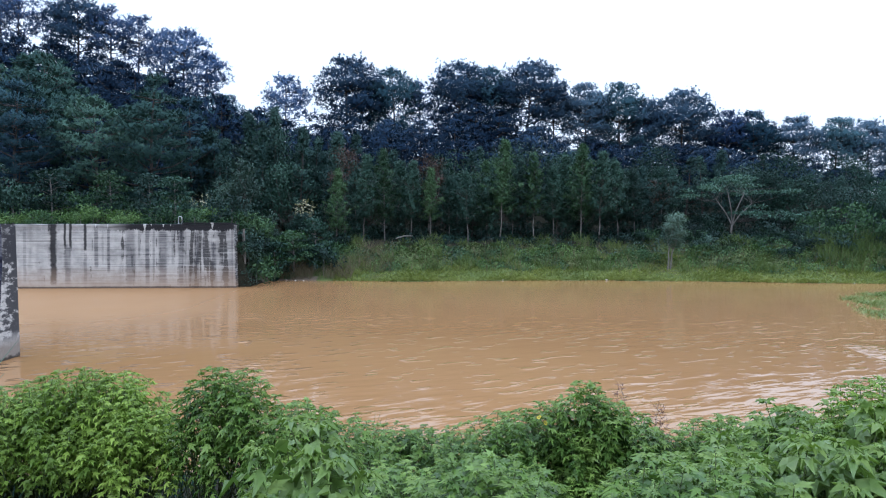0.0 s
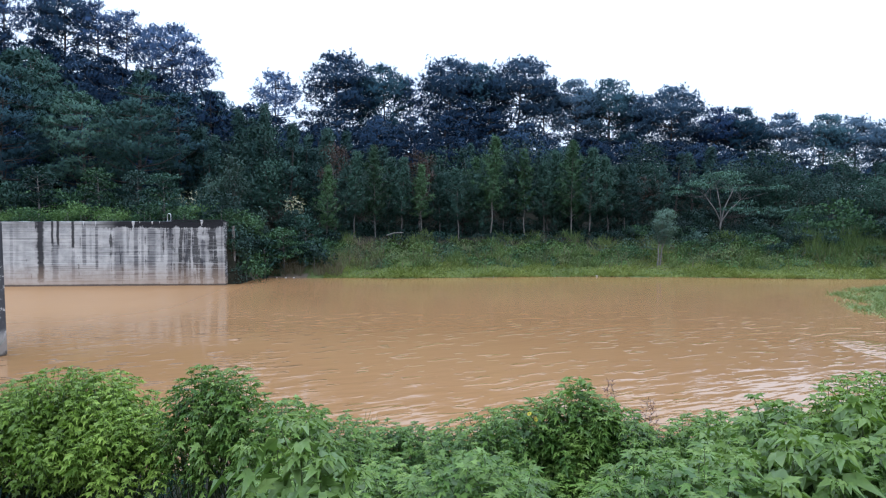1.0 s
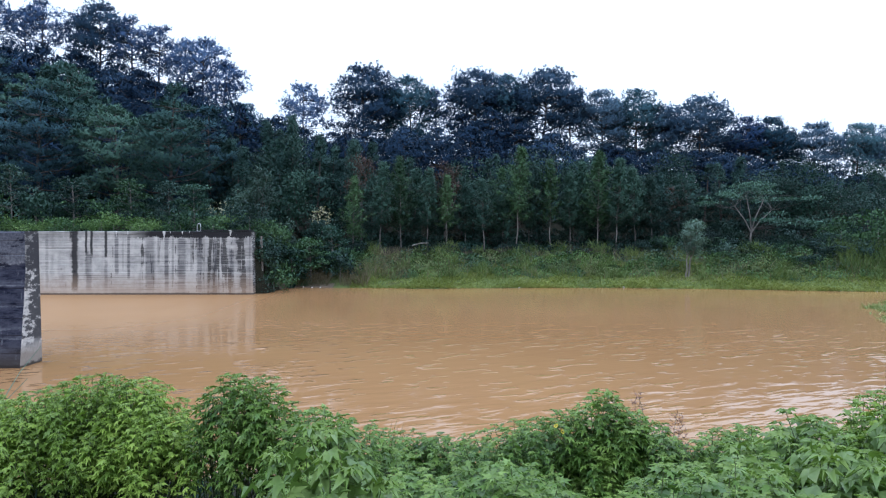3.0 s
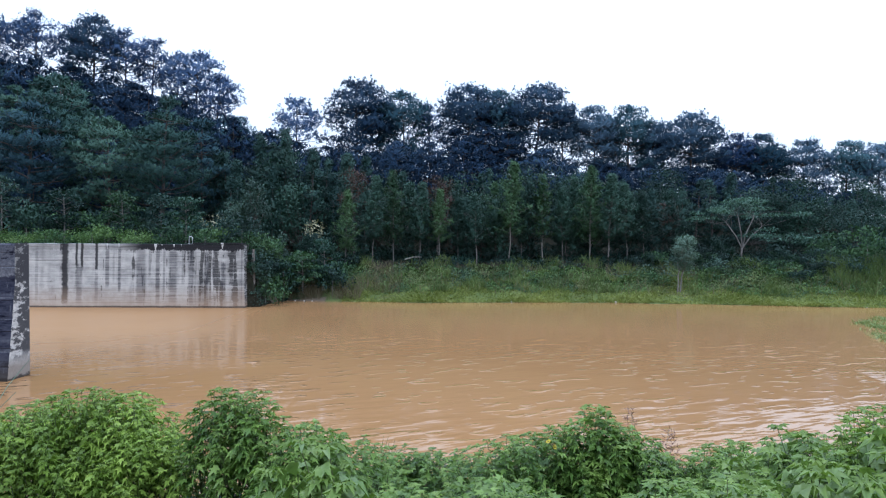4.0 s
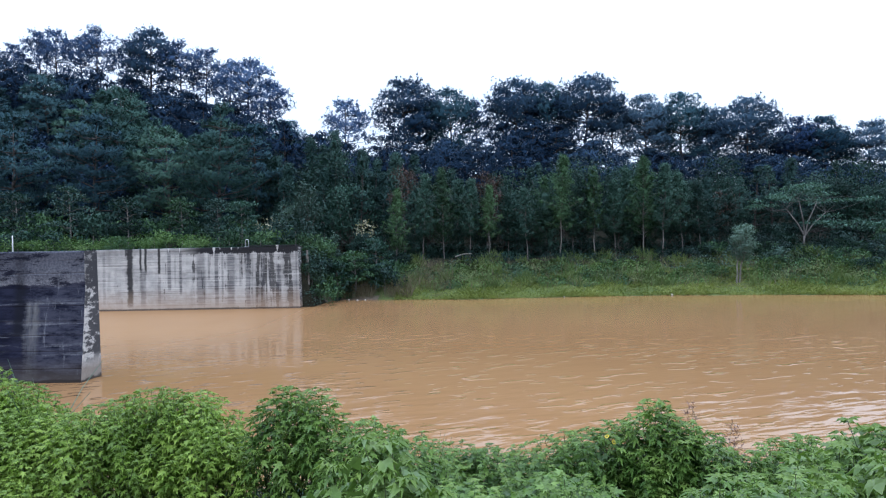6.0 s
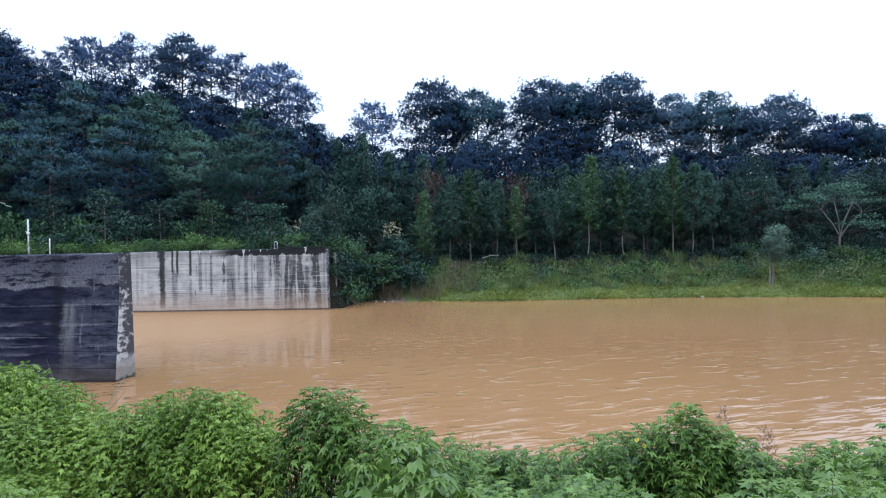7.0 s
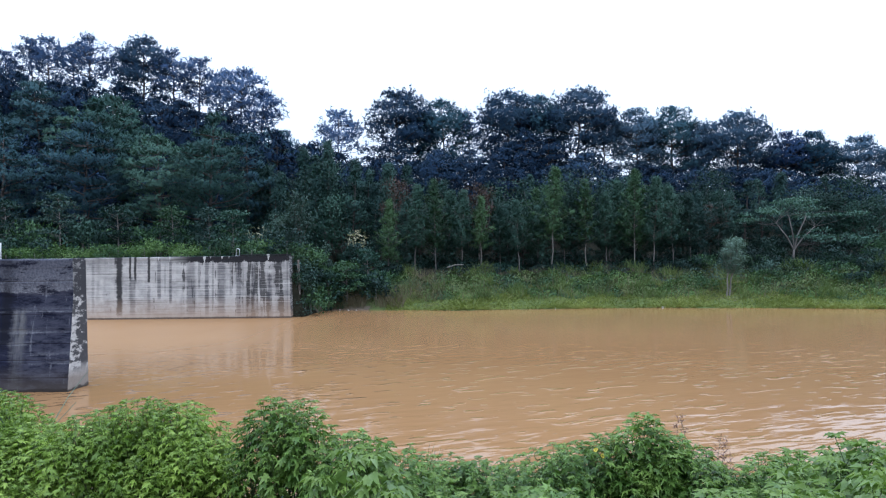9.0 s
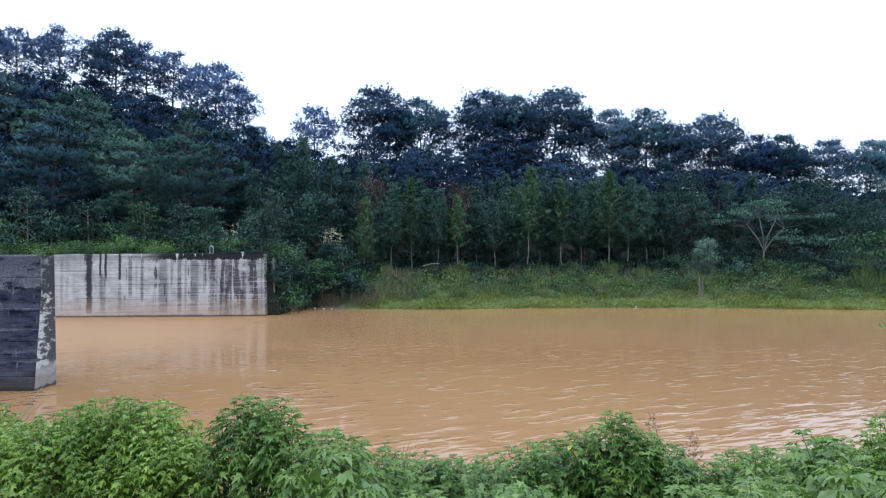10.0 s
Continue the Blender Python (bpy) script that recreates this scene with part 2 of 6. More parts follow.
def concrete_material(name, pale, grey, black, wide, thin, cap, silt_top, more=0.0, stains=(), clean=None, bands=(), drips=()):
    """Weathered concrete: wide and thin streaks run down it from the top, casting lifts line it, algae hang from its top and silt rises
    from the water. stains: (x, half width, lowest z) of the longest black run-downs; clean: the x up to which
    the wall is paler and bare of algae; bands: (x, half width, lowest z, highest z, strength) of soft grey run-downs that the lifts break up;
    drips: (x, half width, lowest z) of white lime under the coping."""
    m = Nodes(name)
    v = m.mapped((1, 1, 1))
    mottled, fine = m.noise(1.1, 6.0, 0.6, v), m.noise(14.0, 4.0, 0.6, v)
    sep = m.add("SeparateXYZ", Vector=v)
    base = m.ramp(mottled, (0.30, grey), (0.62, pale))
    blotch = m.noise(1.0, 7.0, 0.72, m.mapped((0.8, 0.8, 2.0)))
    lines = m.noise(1.0, 5.0, 0.7, m.mapped((0.16, 0.16, 9.5)))
    groups = m.noise(1.0, 2.0, 0.5, m.mapped((0.30, 0.30, 0.02)))
    broad = m.noise(1.0, 3.0, 0.6, m.mapped(wide))
    narrow = m.noise(1.0, 3.0, 0.7, m.mapped(thin))
    shift = m.math("ADD", m.math("MULTIPLY", m.math("SUBTRACT", blotch, 0.5), 0.42), more)
    shift = m.math("ADD", shift, m.math("MULTIPLY", m.math("SUBTRACT", groups, 0.5), 0.34))
    shift = m.math("ADD", shift, m.ramp(m.math("DIVIDE", sep.outputs[2], 5.0), (0.12, -0.12), (0.38, 0.0)))
    bare = 0.0 if clean is None else m.ramp(m.math("DIVIDE", m.math("SUBTRACT", sep.outputs[0], clean), 4.0), (0.0, 1.0), (0.5, 0.0))
    shift = m.math("SUBTRACT", shift, m.math("MULTIPLY", bare, 0.09))
    color = m.mix(m.ramp(m.math("ADD", broad, shift), (0.46, 0.0), (0.66, 0.66)), base, m.mix(0.45, black, grey))
    color = m.mix(m.ramp(m.math("ADD", narrow, shift), (0.55, 0.0), (0.61, 0.85)), color, black)
    color = m.mix(m.ramp(m.math("SUBTRACT", narrow, m.math("MULTIPLY", shift, 0.5)), (0.36, 0.35), (0.41, 0.0)), color, pale)
    color = m.mix(m.ramp(lines, (0.38, 0.7), (0.44, 0.0)), color, tuple(c * 0.5 for c in grey))
    color = m.mix(m.ramp(lines, (0.58, 0.0), (0.62, 0.75)), color, pale)
    dashed = m.ramp(lines, (0.40, 1.0), (0.56, 0.50)) if bands else 1.0
    for x, half, low, high, strength in bands:
        off = m.math("ADD", m.math("SUBTRACT", sep.outputs[0], x), m.math("MULTIPLY", m.math("SUBTRACT", blotch, 0.5), half * 1.2))
        inside = m.ramp(m.math("DIVIDE", m.math("ABSOLUTE", off), half), (0.55, strength), (1.2, 0.0))
        z = m.math("ADD", sep.outputs[2], m.math("MULTIPLY", m.math("SUBTRACT", mottled, 0.5), 1.2))
        span = m.math("MULTIPLY", m.ramp(m.math("SUBTRACT", z, low), (0.0, 0.0), (0.5, 1.0)), m.ramp(m.math("SUBTRACT", z, high), (-0.3, 1.0), (0.2, 0.0)))
        color = m.mix(m.math("MULTIPLY", m.math("MULTIPLY", inside, span), dashed), color, (0.050, 0.051, 0.062))
    for x, half, low in stains:
        off = m.math("ADD", m.math("SUBTRACT", sep.outputs[0], x), m.math("MULTIPLY", m.math("SUBTRACT", blotch, 0.5), half * 1.6))
        inside = m.ramp(m.math("DIVIDE", m.math("ABSOLUTE", off), half), (0.55, 0.92), (1.0, 0.0))
        reach = m.math("ADD", m.math("SUBTRACT", sep.outputs[2], low), m.math("MULTIPLY", m.math("SUBTRACT", blotch, 0.5), 2.5))
        color = m.mix(m.math("MULTIPLY", inside, m.ramp(reach, (0.0, 0.0), (0.5, 1.0))), color, black)
    hang = m.math("ADD", m.math("MULTIPLY", m.math("SUBTRACT", narrow, 0.5), 0.6), m.math("MULTIPLY", m.math("SUBTRACT", fine, 0.5), 0.35))
    height = m.math("DIVIDE", m.math("ADD", sep.outputs[2], hang), 5.0)
    algae = m.mix(m.ramp(fine, (0.62, 0.0), (0.74, 0.35)), black, pale)
    cover = m.math("MULTIPLY", m.ramp(height, (cap, 0.0), (cap + 0.012, 1.0)), m.math("SUBTRACT", 1.0, m.math("MULTIPLY", bare, 0.75)))
    color = m.mix(cover, color, m.mix(0.5, algae, black))
    for x, half, low in drips:
        off = m.math("ADD", m.math("SUBTRACT", sep.outputs[0], x), m.math("MULTIPLY", m.math("SUBTRACT", blotch, 0.5), half * 2.0))
        down = m.ramp(m.math("SUBTRACT", sep.outputs[2], low), (0.0, 0.05), (0.6, 1.0))
        inside = m.ramp(m.math("DIVIDE", m.math("ABSOLUTE", off), m.math("MULTIPLY", down, half)), (0.6, 0.8), (1.0, 0.0))
        color = m.mix(m.math("MULTIPLY", inside, m.ramp(m.math("SUBTRACT", sep.outputs[2], low), (0.0, 0.0), (0.05, 1.0))), color, (0.58, 0.57, 0.55))
    silt = m.math("DIVIDE", m.math("ADD", sep.outputs[2], m.math("MULTIPLY", m.math("SUBTRACT", mottled, 0.5), 0.7)), silt_top)
    color = m.mix(m.ramp(silt, (0.10, 0.60), (1.0, 0.0)), color, (0.40, 0.285, 0.195))
    wet = m.math("ADD", sep.outputs[2], m.math("MULTIPLY", m.math("SUBTRACT", mottled, 0.5), 0.12))
    color = m.mix(m.ramp(wet, (0.10, 0.85), (0.15, 0.0)), color, (0.055, 0.042, 0.034))
    m.bump(m.math("ADD", mottled, m.math("MULTIPLY", fine, 0.3)), 0.5, 0.03)
    return m.done(color, 0.85, 0.3)


def plain(name, color, rough=0.6, metal=0.0):
    m = Nodes(name)
    wear = m.noise(9.0, 4.0, 0.6, m.mapped((1, 1, 1)))
    m.bsdf.inputs["Metallic"].default_value = metal
    tint = m.mix(m.ramp(wear, (0.4, 0.0), (0.75, 0.5)), color, tuple(c * 0.55 for c in color))
    return m.done(tint, rough, 0.4)


SOIL = soil_material()
WATER = water_material()


def turf_material():
    m = Nodes("short_bank_turf")
    v = m.mapped((1, 1, 1))
    patches, grain = m.noise(0.35, 4.0, 0.6, v), m.noise(5.0, 5.0, 0.65, v)
    green = m.ramp(grain, (0.3, (0.050, 0.072, 0.024)), (0.7, (0.125, 0.158, 0.052)))
    earth = m.ramp(grain, (0.3, (0.060, 0.045, 0.026)), (0.7, (0.130, 0.100, 0.060)))
    m.bump(grain, 0.7, 0.06)
    return m.done(m.mix(m.ramp(patches, (0.56, 0.0), (0.72, 0.8)), green, earth), 0.95, 0.1)


TURF = turf_material()


def earth_material():
    m = Nodes("bare_tan_earth")
    v = m.mapped((1, 1, 1))
    grain = m.noise(4.0, 6.0, 0.65, v)
    m.bump(grain, 0.8, 0.08)
    return m.done(m.ramp(grain, (0.3, (0.070, 0.058, 0.045)), (0.7, (0.20, 0.165, 0.125))), 0.95, 0.1)


EARTH = earth_material()
FAR_CONCRETE = concrete_material("pale_streaked_concrete", (0.50, 0.488, 0.465), (0.29, 0.287, 0.282), (0.015, 0.015, 0.018), (0.75, 0.75, 0.10),
                                 (2.3, 2.3, 0.16), 0.882, 1.8, 0.0, [(-28.04, 0.29, 0.06), (-27.16, 0.11, 2.82), (-26.74, 0.13, 2.67), (-25.63, 0.13, 2.55)], -24.2,
                                 [(-30.18, 0.15, 0.35, 4.4, 0.45), (-26.96, 0.29, 0.12, 3.19, 0.7), (-25.63, 0.15, 0.08, 2.78, 0.6), (-24.81, 0.19, 1.45, 4.52, 0.85), (-24.32, 0.1, 1.81, 4.14, 0.4), (-23.88, 0.13, 1.1, 4.5, 0.9), (-22.23, 0.44, 0.08, 4.78, 0.75), (-21.56, 0.11, 2.2, 4.62, 0.7), (-20.94, 0.2, 0.04, 4.69, 0.9), (-20.46, 0.11, 0.77, 4.49, 0.6), (-19.79, 0.39, 0.01, 4.7, 0.8), (-19.02, 0.11, 1.66, 4.68, 0.5), (-18.4, 0.24, -0.03, 4.76, 0.8), (-17.17, 0.15, 0.67, 4.16, 0.6), (-16.61, 0.09, 1.59, 4.61, 0.4), (-15.9, 0.22, 0.87, 3.43, 0.8), (-14.49, 0.07, 0.04, 4.87, 0.5)],
                                 [(-24.81, 0.08, 4.48), (-23.93, 0.07, 4.5), (-21.13, 0.15, 4.37), (-20.65, 0.1, 4.73), (-19.74, 0.15, 4.66), (-19.17, 0.08, 4.73), (-15.99, 0.19, 4.55)])


def black_concrete(lifts, joint):
    """Old concrete gone black with algae: a ragged band of grey scuffs under the top, pale smears along the casting lifts, and beyond the
    upright joint a greyer bay with drips and one grey run-down."""
    m = Nodes("black_weathered_concrete")
    v = m.mapped((1, 1, 1))
    big = m.noise(1.0, 6.0, 0.65, m.mapped((0.35, 0.35, 0.8)))
    scuff = m.noise(1.0, 10.0, 0.74, m.mapped((0.95, 0.95, 3.4)))
    smear = m.noise(1.0, 8.0, 0.68, m.mapped((0.42, 0.42, 5.0)))
    drip = m.noise(1.0, 4.0, 0.65, m.mapped((4.5, 4.5, 0.45)))
    grain = m.noise(11.0, 5.0, 0.65, v)
    sep = m.add("SeparateXYZ", Vector=v)
    x, z = sep.outputs[0], sep.outputs[2]
    wob = m.math("SUBTRACT", big, 0.5)
    pale = m.ramp(grain, (0.34, (0.075, 0.079, 0.102)), (0.64, (0.250, 0.255, 0.285)))
    black = m.ramp(scuff, (0.40, (0.006, 0.007, 0.018)), (0.56, (0.019, 0.021, 0.042)))
    bay = m.ramp(m.math("ADD", m.math("SUBTRACT", x, joint), m.math("MULTIPLY", wob, 0.5)), (0.0, 0.0), (0.3, 1.0))
    color = m.mix(m.math("MULTIPLY", bay, m.ramp(scuff, (0.42, 0.0), (0.56, 0.75))), black, (0.058, 0.061, 0.086))
    color = m.mix(m.math("MULTIPLY", bay, m.ramp(m.math("ADD", drip, m.math("MULTIPLY", wob, 0.5)), (0.60, 0.0), (0.68, 0.5))), color, pale)
    # The scuffed band and its ragged lower edge.
    level = m.math("DIVIDE", m.math("ADD", z, m.math("ADD", m.math("MULTIPLY", wob, 1.1), m.math("MULTIPLY", m.math("SUBTRACT", scuff, 0.5), 0.5))), 5.0)
    band = m.ramp(level, (0.738, 0.0), (0.750, 1.0), (0.80, 0.62), (0.90, 0.40), (0.99, 0.30))
    color = m.mix(m.math("MULTIPLY", band, m.ramp(m.math("ADD", scuff, m.math("MULTIPLY", smear, 0.35)), (0.61, 0.0), (0.65, 1.0))), color, pale)
    color = m.mix(m.math("MULTIPLY", band, 0.12), color, (0.11, 0.112, 0.13))
    # Pale smears at the casting lifts.
    for lift, strength in lifts:
        off = m.math("ADD", m.math("SUBTRACT", z, lift), m.math("ADD", m.math("MULTIPLY", m.math("SUBTRACT", grain, 0.5), 0.08), m.math("MULTIPLY", wob, 0.16)))
        line = m.ramp(m.math("ADD", m.math("DIVIDE", off, 0.6), 0.5), (0.40, 0.0), (0.49, 1.0), (0.53, 0.55), (0.85, 0.0))
        color = m.mix(m.math("MULTIPLY", m.math("MULTIPLY", line, strength), m.ramp(smear, (0.47, 0.0), (0.55, 1.0))), color, pale)
    # The joint: a black run beside a grey one.
    waver = m.math("MULTIPLY", m.math("SUBTRACT", scuff, 0.5), 0.9)
    dark_off = m.math("ABSOLUTE", m.math("ADD", m.math("SUBTRACT", x, joint - 0.22), waver))
    color = m.mix(m.math("MULTIPLY", m.ramp(dark_off, (0.10, 0.85), (0.34, 0.0)), m.ramp(m.math("DIVIDE", z, 5.0), (0.28, 0.0), (0.38, 1.0), (0.72, 1.0), (0.80, 0.55))), color, (0.009, 0.010, 0.016))
    pale_off = m.math("ABSOLUTE", m.math("ADD", m.math("SUBTRACT", x, joint + 0.28), waver))
    run = m.math("MULTIPLY", m.ramp(pale_off, (0.16, 0.62), (0.34, 0.0)), m.ramp(m.math("DIVIDE", z, 5.0), (0.16, 0.35), (0.30, 1.0), (0.58, 1.0), (0.62, 0.0)))
    color = m.mix(m.math("MULTIPLY", run, m.ramp(drip, (0.36, 0.3), (0.52, 1.0))), color, (0.165, 0.166, 0.168))
    silt = m.math("ADD", z, m.math("MULTIPLY", wob, 0.5))
    color = m.mix(m.ramp(silt, (0.20, 0.55), (1.0, 0.0)), color, (0.088, 0.076, 0.066))
    color = m.mix(m.ramp(silt, (0.06, 0.85), (0.12, 0.0)), color, (0.030, 0.024, 0.020))
    m.bump(m.math("ADD", big, m.math("MULTIPLY", grain, 0.4)), 0.5, 0.03)
    return m.done(color, 0.85, 0.12)


def blotched_concrete(front, back):
    """The wall's end: whitish concrete with black blotches that thicken away from the front edge, grey at the top and tan at the foot."""
    m = Nodes("blotched_end_concrete")
    v = m.mapped((1, 1, 1))
    blotch = m.noise(1.0, 8.0, 0.70, m.mapped((2.2, 2.2, 5.0)))
    grain = m.noise(9.0, 5.0, 0.65, v)
    sep = m.add("SeparateXYZ", Vector=v)
    y, z = sep.outputs[1], sep.outputs[2]
    depth = m.math("DIVIDE", m.math("SUBTRACT", y, front), back - front)
    pale = m.ramp(grain, (0.3, (0.34, 0.335, 0.325)), (0.7, (0.60, 0.59, 0.57)))
    high = m.ramp(m.math("DIVIDE", m.math("ADD", z, m.math("MULTIPLY", m.math("SUBTRACT", blotch, 0.5), 1.5)), 5.0), (0.62, 0.0), (0.76, 1.0))
    base = m.mix(m.math("MULTIPLY", high, 0.8), pale, (0.15, 0.15, 0.155))
    dark = m.ramp(m.math("ADD", blotch, m.math("MULTIPLY", m.math("SUBTRACT", depth, 0.45), 0.16)), (0.46, 0.0), (0.52, 0.92))
    color = m.mix(m.math("MULTIPLY", dark, m.ramp(m.math("DIVIDE", z, 5.0), (0.10, 0.0), (0.20, 1.0))), base, (0.030, 0.031, 0.038))
    silt = m.math("ADD", z, m.math("MULTIPLY", m.math("SUBTRACT", blotch, 0.5), 0.5))
    color = m.mix(m.ramp(silt, (0.45, 0.8), (0.85, 0.0)), color, (0.20, 0.165, 0.135))
    color = m.mix(m.ramp(silt, (0.08, 0.9), (0.15, 0.0)), color, (0.04, 0.032, 0.026))
    m.bump(m.math("ADD", blotch, m.math("MULTIPLY", grain, 0.4)), 0.5, 0.03)
    return m.done(color, 0.85, 0.2)


NEAR_CONCRETE = black_concrete([(0.58, 0.5), (1.05, 0.55), (1.38, 0.7), (1.72, 0.9), (2.2, 0.8), (2.98, 0.7)], -17.42)
NEAR_END = blotched_concrete(23.9, 25.1)
END_CONCRETE = concrete_material("patchy_concrete", (0.50, 0.49, 0.475), (0.27, 0.265, 0.26), (0.026, 0.026, 0.030),
                                 (0.9, 0.9, 5.0), (1.6, 1.6, 12.0), 0.95, 0.9, 0.125)
METAL = plain("galvanised_metal", (0.55, 0.57, 0.58), 0.45, 0.6)
WHITE_PAINT = plain("white_paint", (0.62, 0.62, 0.61), 0.5)
LITTER = plain("white_plastic", (0.7, 0.7, 0.68), 0.4)


# ---------------------------------------------------------------- mesh helpers
def mesh_from(name, verts, faces, mats, index=None, smooth=False, normals=None):
    """faces: an (n, k) array, or a list of index tuples."""
    me = bpy.data.meshes.new(name)
    verts = np.asarray(verts, dtype=np.float32).reshape(-1, 3)
    if isinstance(faces, np.ndarray):
        n, k = faces.shape
        me.vertices.add(len(verts))
        me.vertices.foreach_set("co", verts.ravel())
        me.loops.add(n * k)
        me.loops.foreach_set("vertex_index", faces.astype(np.int32).ravel())
        me.polygons.add(n)
        me.polygons.foreach_set("loop_start", np.arange(0, n * k, k, dtype=np.int32))
        me.update(calc_edges=True)
        me.validate()
    else:
        me.from_pydata(verts.tolist(), [], faces)
    for mat in mats if isinstance(mats, (list, tuple)) else (mats,):
        me.materials.append(mat)
    if index is not None:
        me.polygons.foreach_set("material_index", np.asarray(index, dtype=np.int32))
    if smooth:
        me.polygons.foreach_set("use_smooth", np.ones(len(me.polygons), dtype=bool))
    me.update()
    if normals is not None:
        me.normals_split_custom_set_from_vertices(np.asarray(normals, dtype=np.float32))
    return me


def mesh_part(name, me, parent, label=""):
    ob = new(name, me)
    ob.parent = parent
    return tagged(ob, label)


def part(name, bm, material, parent, label=""):
    """Links a bmesh as one mesh object under a thing or a part."""
    me = bpy.data.meshes.new(name)
    bm.to_mesh(me)
    bm.free()
    me.materials.append(material)
    return mesh_part(name, me, parent, label)


class Tubes:
    """Tapered round limbs gathered into one mesh."""

    def __init__(self):
        self.v, self.f = [], []

    def add(self, points, r0, r1, sides=6):
        points = [Vector(p) for p in points]
        start = len(self.v)
        for i, p in enumerate(points):
            ahead = (points[min(i + 1, len(points) - 1)] - points[max(i - 1, 0)]).normalized()
            side = ahead.orthogonal().normalized()
            up = ahead.cross(side)
            r = r0 + (r1 - r0) * i / (len(points) - 1)
            for k in range(sides):
                a = math.tau * k / sides
                self.v.append(p + (side * math.cos(a) + up * math.sin(a)) * r)
        for i in range(len(points) - 1):
            for k in range(sides):
                a, b = start + i * sides + k, start + i * sides + (k + 1) % sides
                self.f.append((a, b, b + sides, a + sides))
        self.f.append(tuple(range(len(self.v) - sides, len(self.v))))

    def mesh(self, name, mat):
        return mesh_from(name, [tuple(p) for p in self.v], self.f, mat, smooth=True)


def unit(a):
    return a / np.maximum(np.linalg.norm(a, axis=1, keepdims=True), 1e-6)


def needles(rng, centres, out, count, length, width, up=0.35):
    """Sprays of thin blades round the twig tips: verts, faces and the clump's own outward directions."""
    c = np.repeat(centres, count, axis=0)
    o = np.repeat(out, count, axis=0)
    d = unit(rng.normal(size=c.shape) * np.array([1, 1, 0.6]) + o * 0.7 + np.array([0, 0, up]))
    side = unit(np.cross(d, rng.normal(size=c.shape)))
    ln = length * rng.uniform(0.65, 1.2, (len(c), 1))
    base = c - d * ln * 0.2
    v = np.stack([base - side * width * 0.5, base + side * width * 0.5, c + d * ln], axis=1)
    return v.reshape(-1, 3), np.arange(len(c) * 3).reshape(-1, 3), np.repeat(o, 3, axis=0)


def rhombs(rng, centres, out, size, aspect=0.55, droop=0.2):
    """Single leaves with a folded midrib: verts, faces and outward directions."""
    n = len(centres)
    d = unit(rng.normal(size=(n, 3)) + out * 0.2 + np.array([0, 0, -droop]))
    side = unit(np.cross(d, rng.normal(size=(n, 3)) * 0.35 + out + np.array([0, 0, 0.3])))
    nor = np.cross(side, d)
    s = size * rng.uniform(0.6, 1.25, (n, 1))
    mid = centres + d * s * 0.45
    v = np.stack([centres, mid + side * s * aspect * 0.5 + nor * s * 0.08, centres + d * s - nor * s * 0.1,
                  mid - side * s * aspect * 0.5 + nor * s * 0.08], axis=1).reshape(-1, 3)
    q = np.arange(n)[:, None] * 4
    return v, np.concatenate([q + np.array([0, 1, 2]), q + np.array([0, 2, 3])]), np.repeat(out, 4, axis=0)


def crown_mesh(name, pieces, centre, mat, clump=0.7, whole=0.3, lift=0.15):
    """One crown out of its clumps; its leaves are shaded as the rounded clumps that they make up."""
    v, f, o = gathered(pieces)
    n = unit(o * clump + unit(v - np.asarray(centre, dtype=float)) * whole + np.array([0, 0, lift]))
    flat = np.cross(v[f[:, 1]] - v[f[:, 0]], v[f[:, 2]] - v[f[:, 0]])
    wrong = (flat * n[f[:, 0]]).sum(axis=1) < 0
    f[wrong] = f[wrong][:, ::-1]
    return mesh_from(name, v, f, mat, normals=n)


def ball(rng, n, radii):
    """Points in an ellipsoid, more towards its skin."""
    d = unit(rng.normal(size=(n, 3)))
    return d * rng.uniform(0.35, 1.0, (n, 1)) ** 0.6 * np.array(radii), d


def gathered(pieces):
    vs, fs, ns, start = [], [], [], 0
    for v, f, n in pieces:
        vs.append(v)
        fs.append(f + start)
        ns.append(n)
        start += len(v)
    return np.concatenate(vs), np.concatenate(fs), np.concatenate(ns)


def smooth(a, b, x):
    t = np.clip((x - a) / (b - a), 0, 1)
    return t * t * (3 - 2 * t)


# ---------------------------------------------------------------- ground and water
SHORE_X = [-80, -14, -9, -1, 7, 16, 26, 32, 39, 60, 120]
SHORE_Y = [57.7, 57.7, 57.4, 56.3, 56.9, 56.9, 55.2, 53.7, 52.7, 49, 40]
RIDGE_X = [-160, -100, -70, -52, -40, -33, -27, -16, 19, 42, 70, 110, 200]
RIDGE_Z = [37, 35, 30, 26.5, 22.5, 17, 12, 14.5, 15.5, 12, 9, 7.5, 7]
SPIT_Y = [18, 26, 30, 33, 36, 42.3, 45.6, 48, 50]
SPIT_X = [42, 31, 22.9, 22.5, 23.7, 26.7, 30.4, 37, 60]


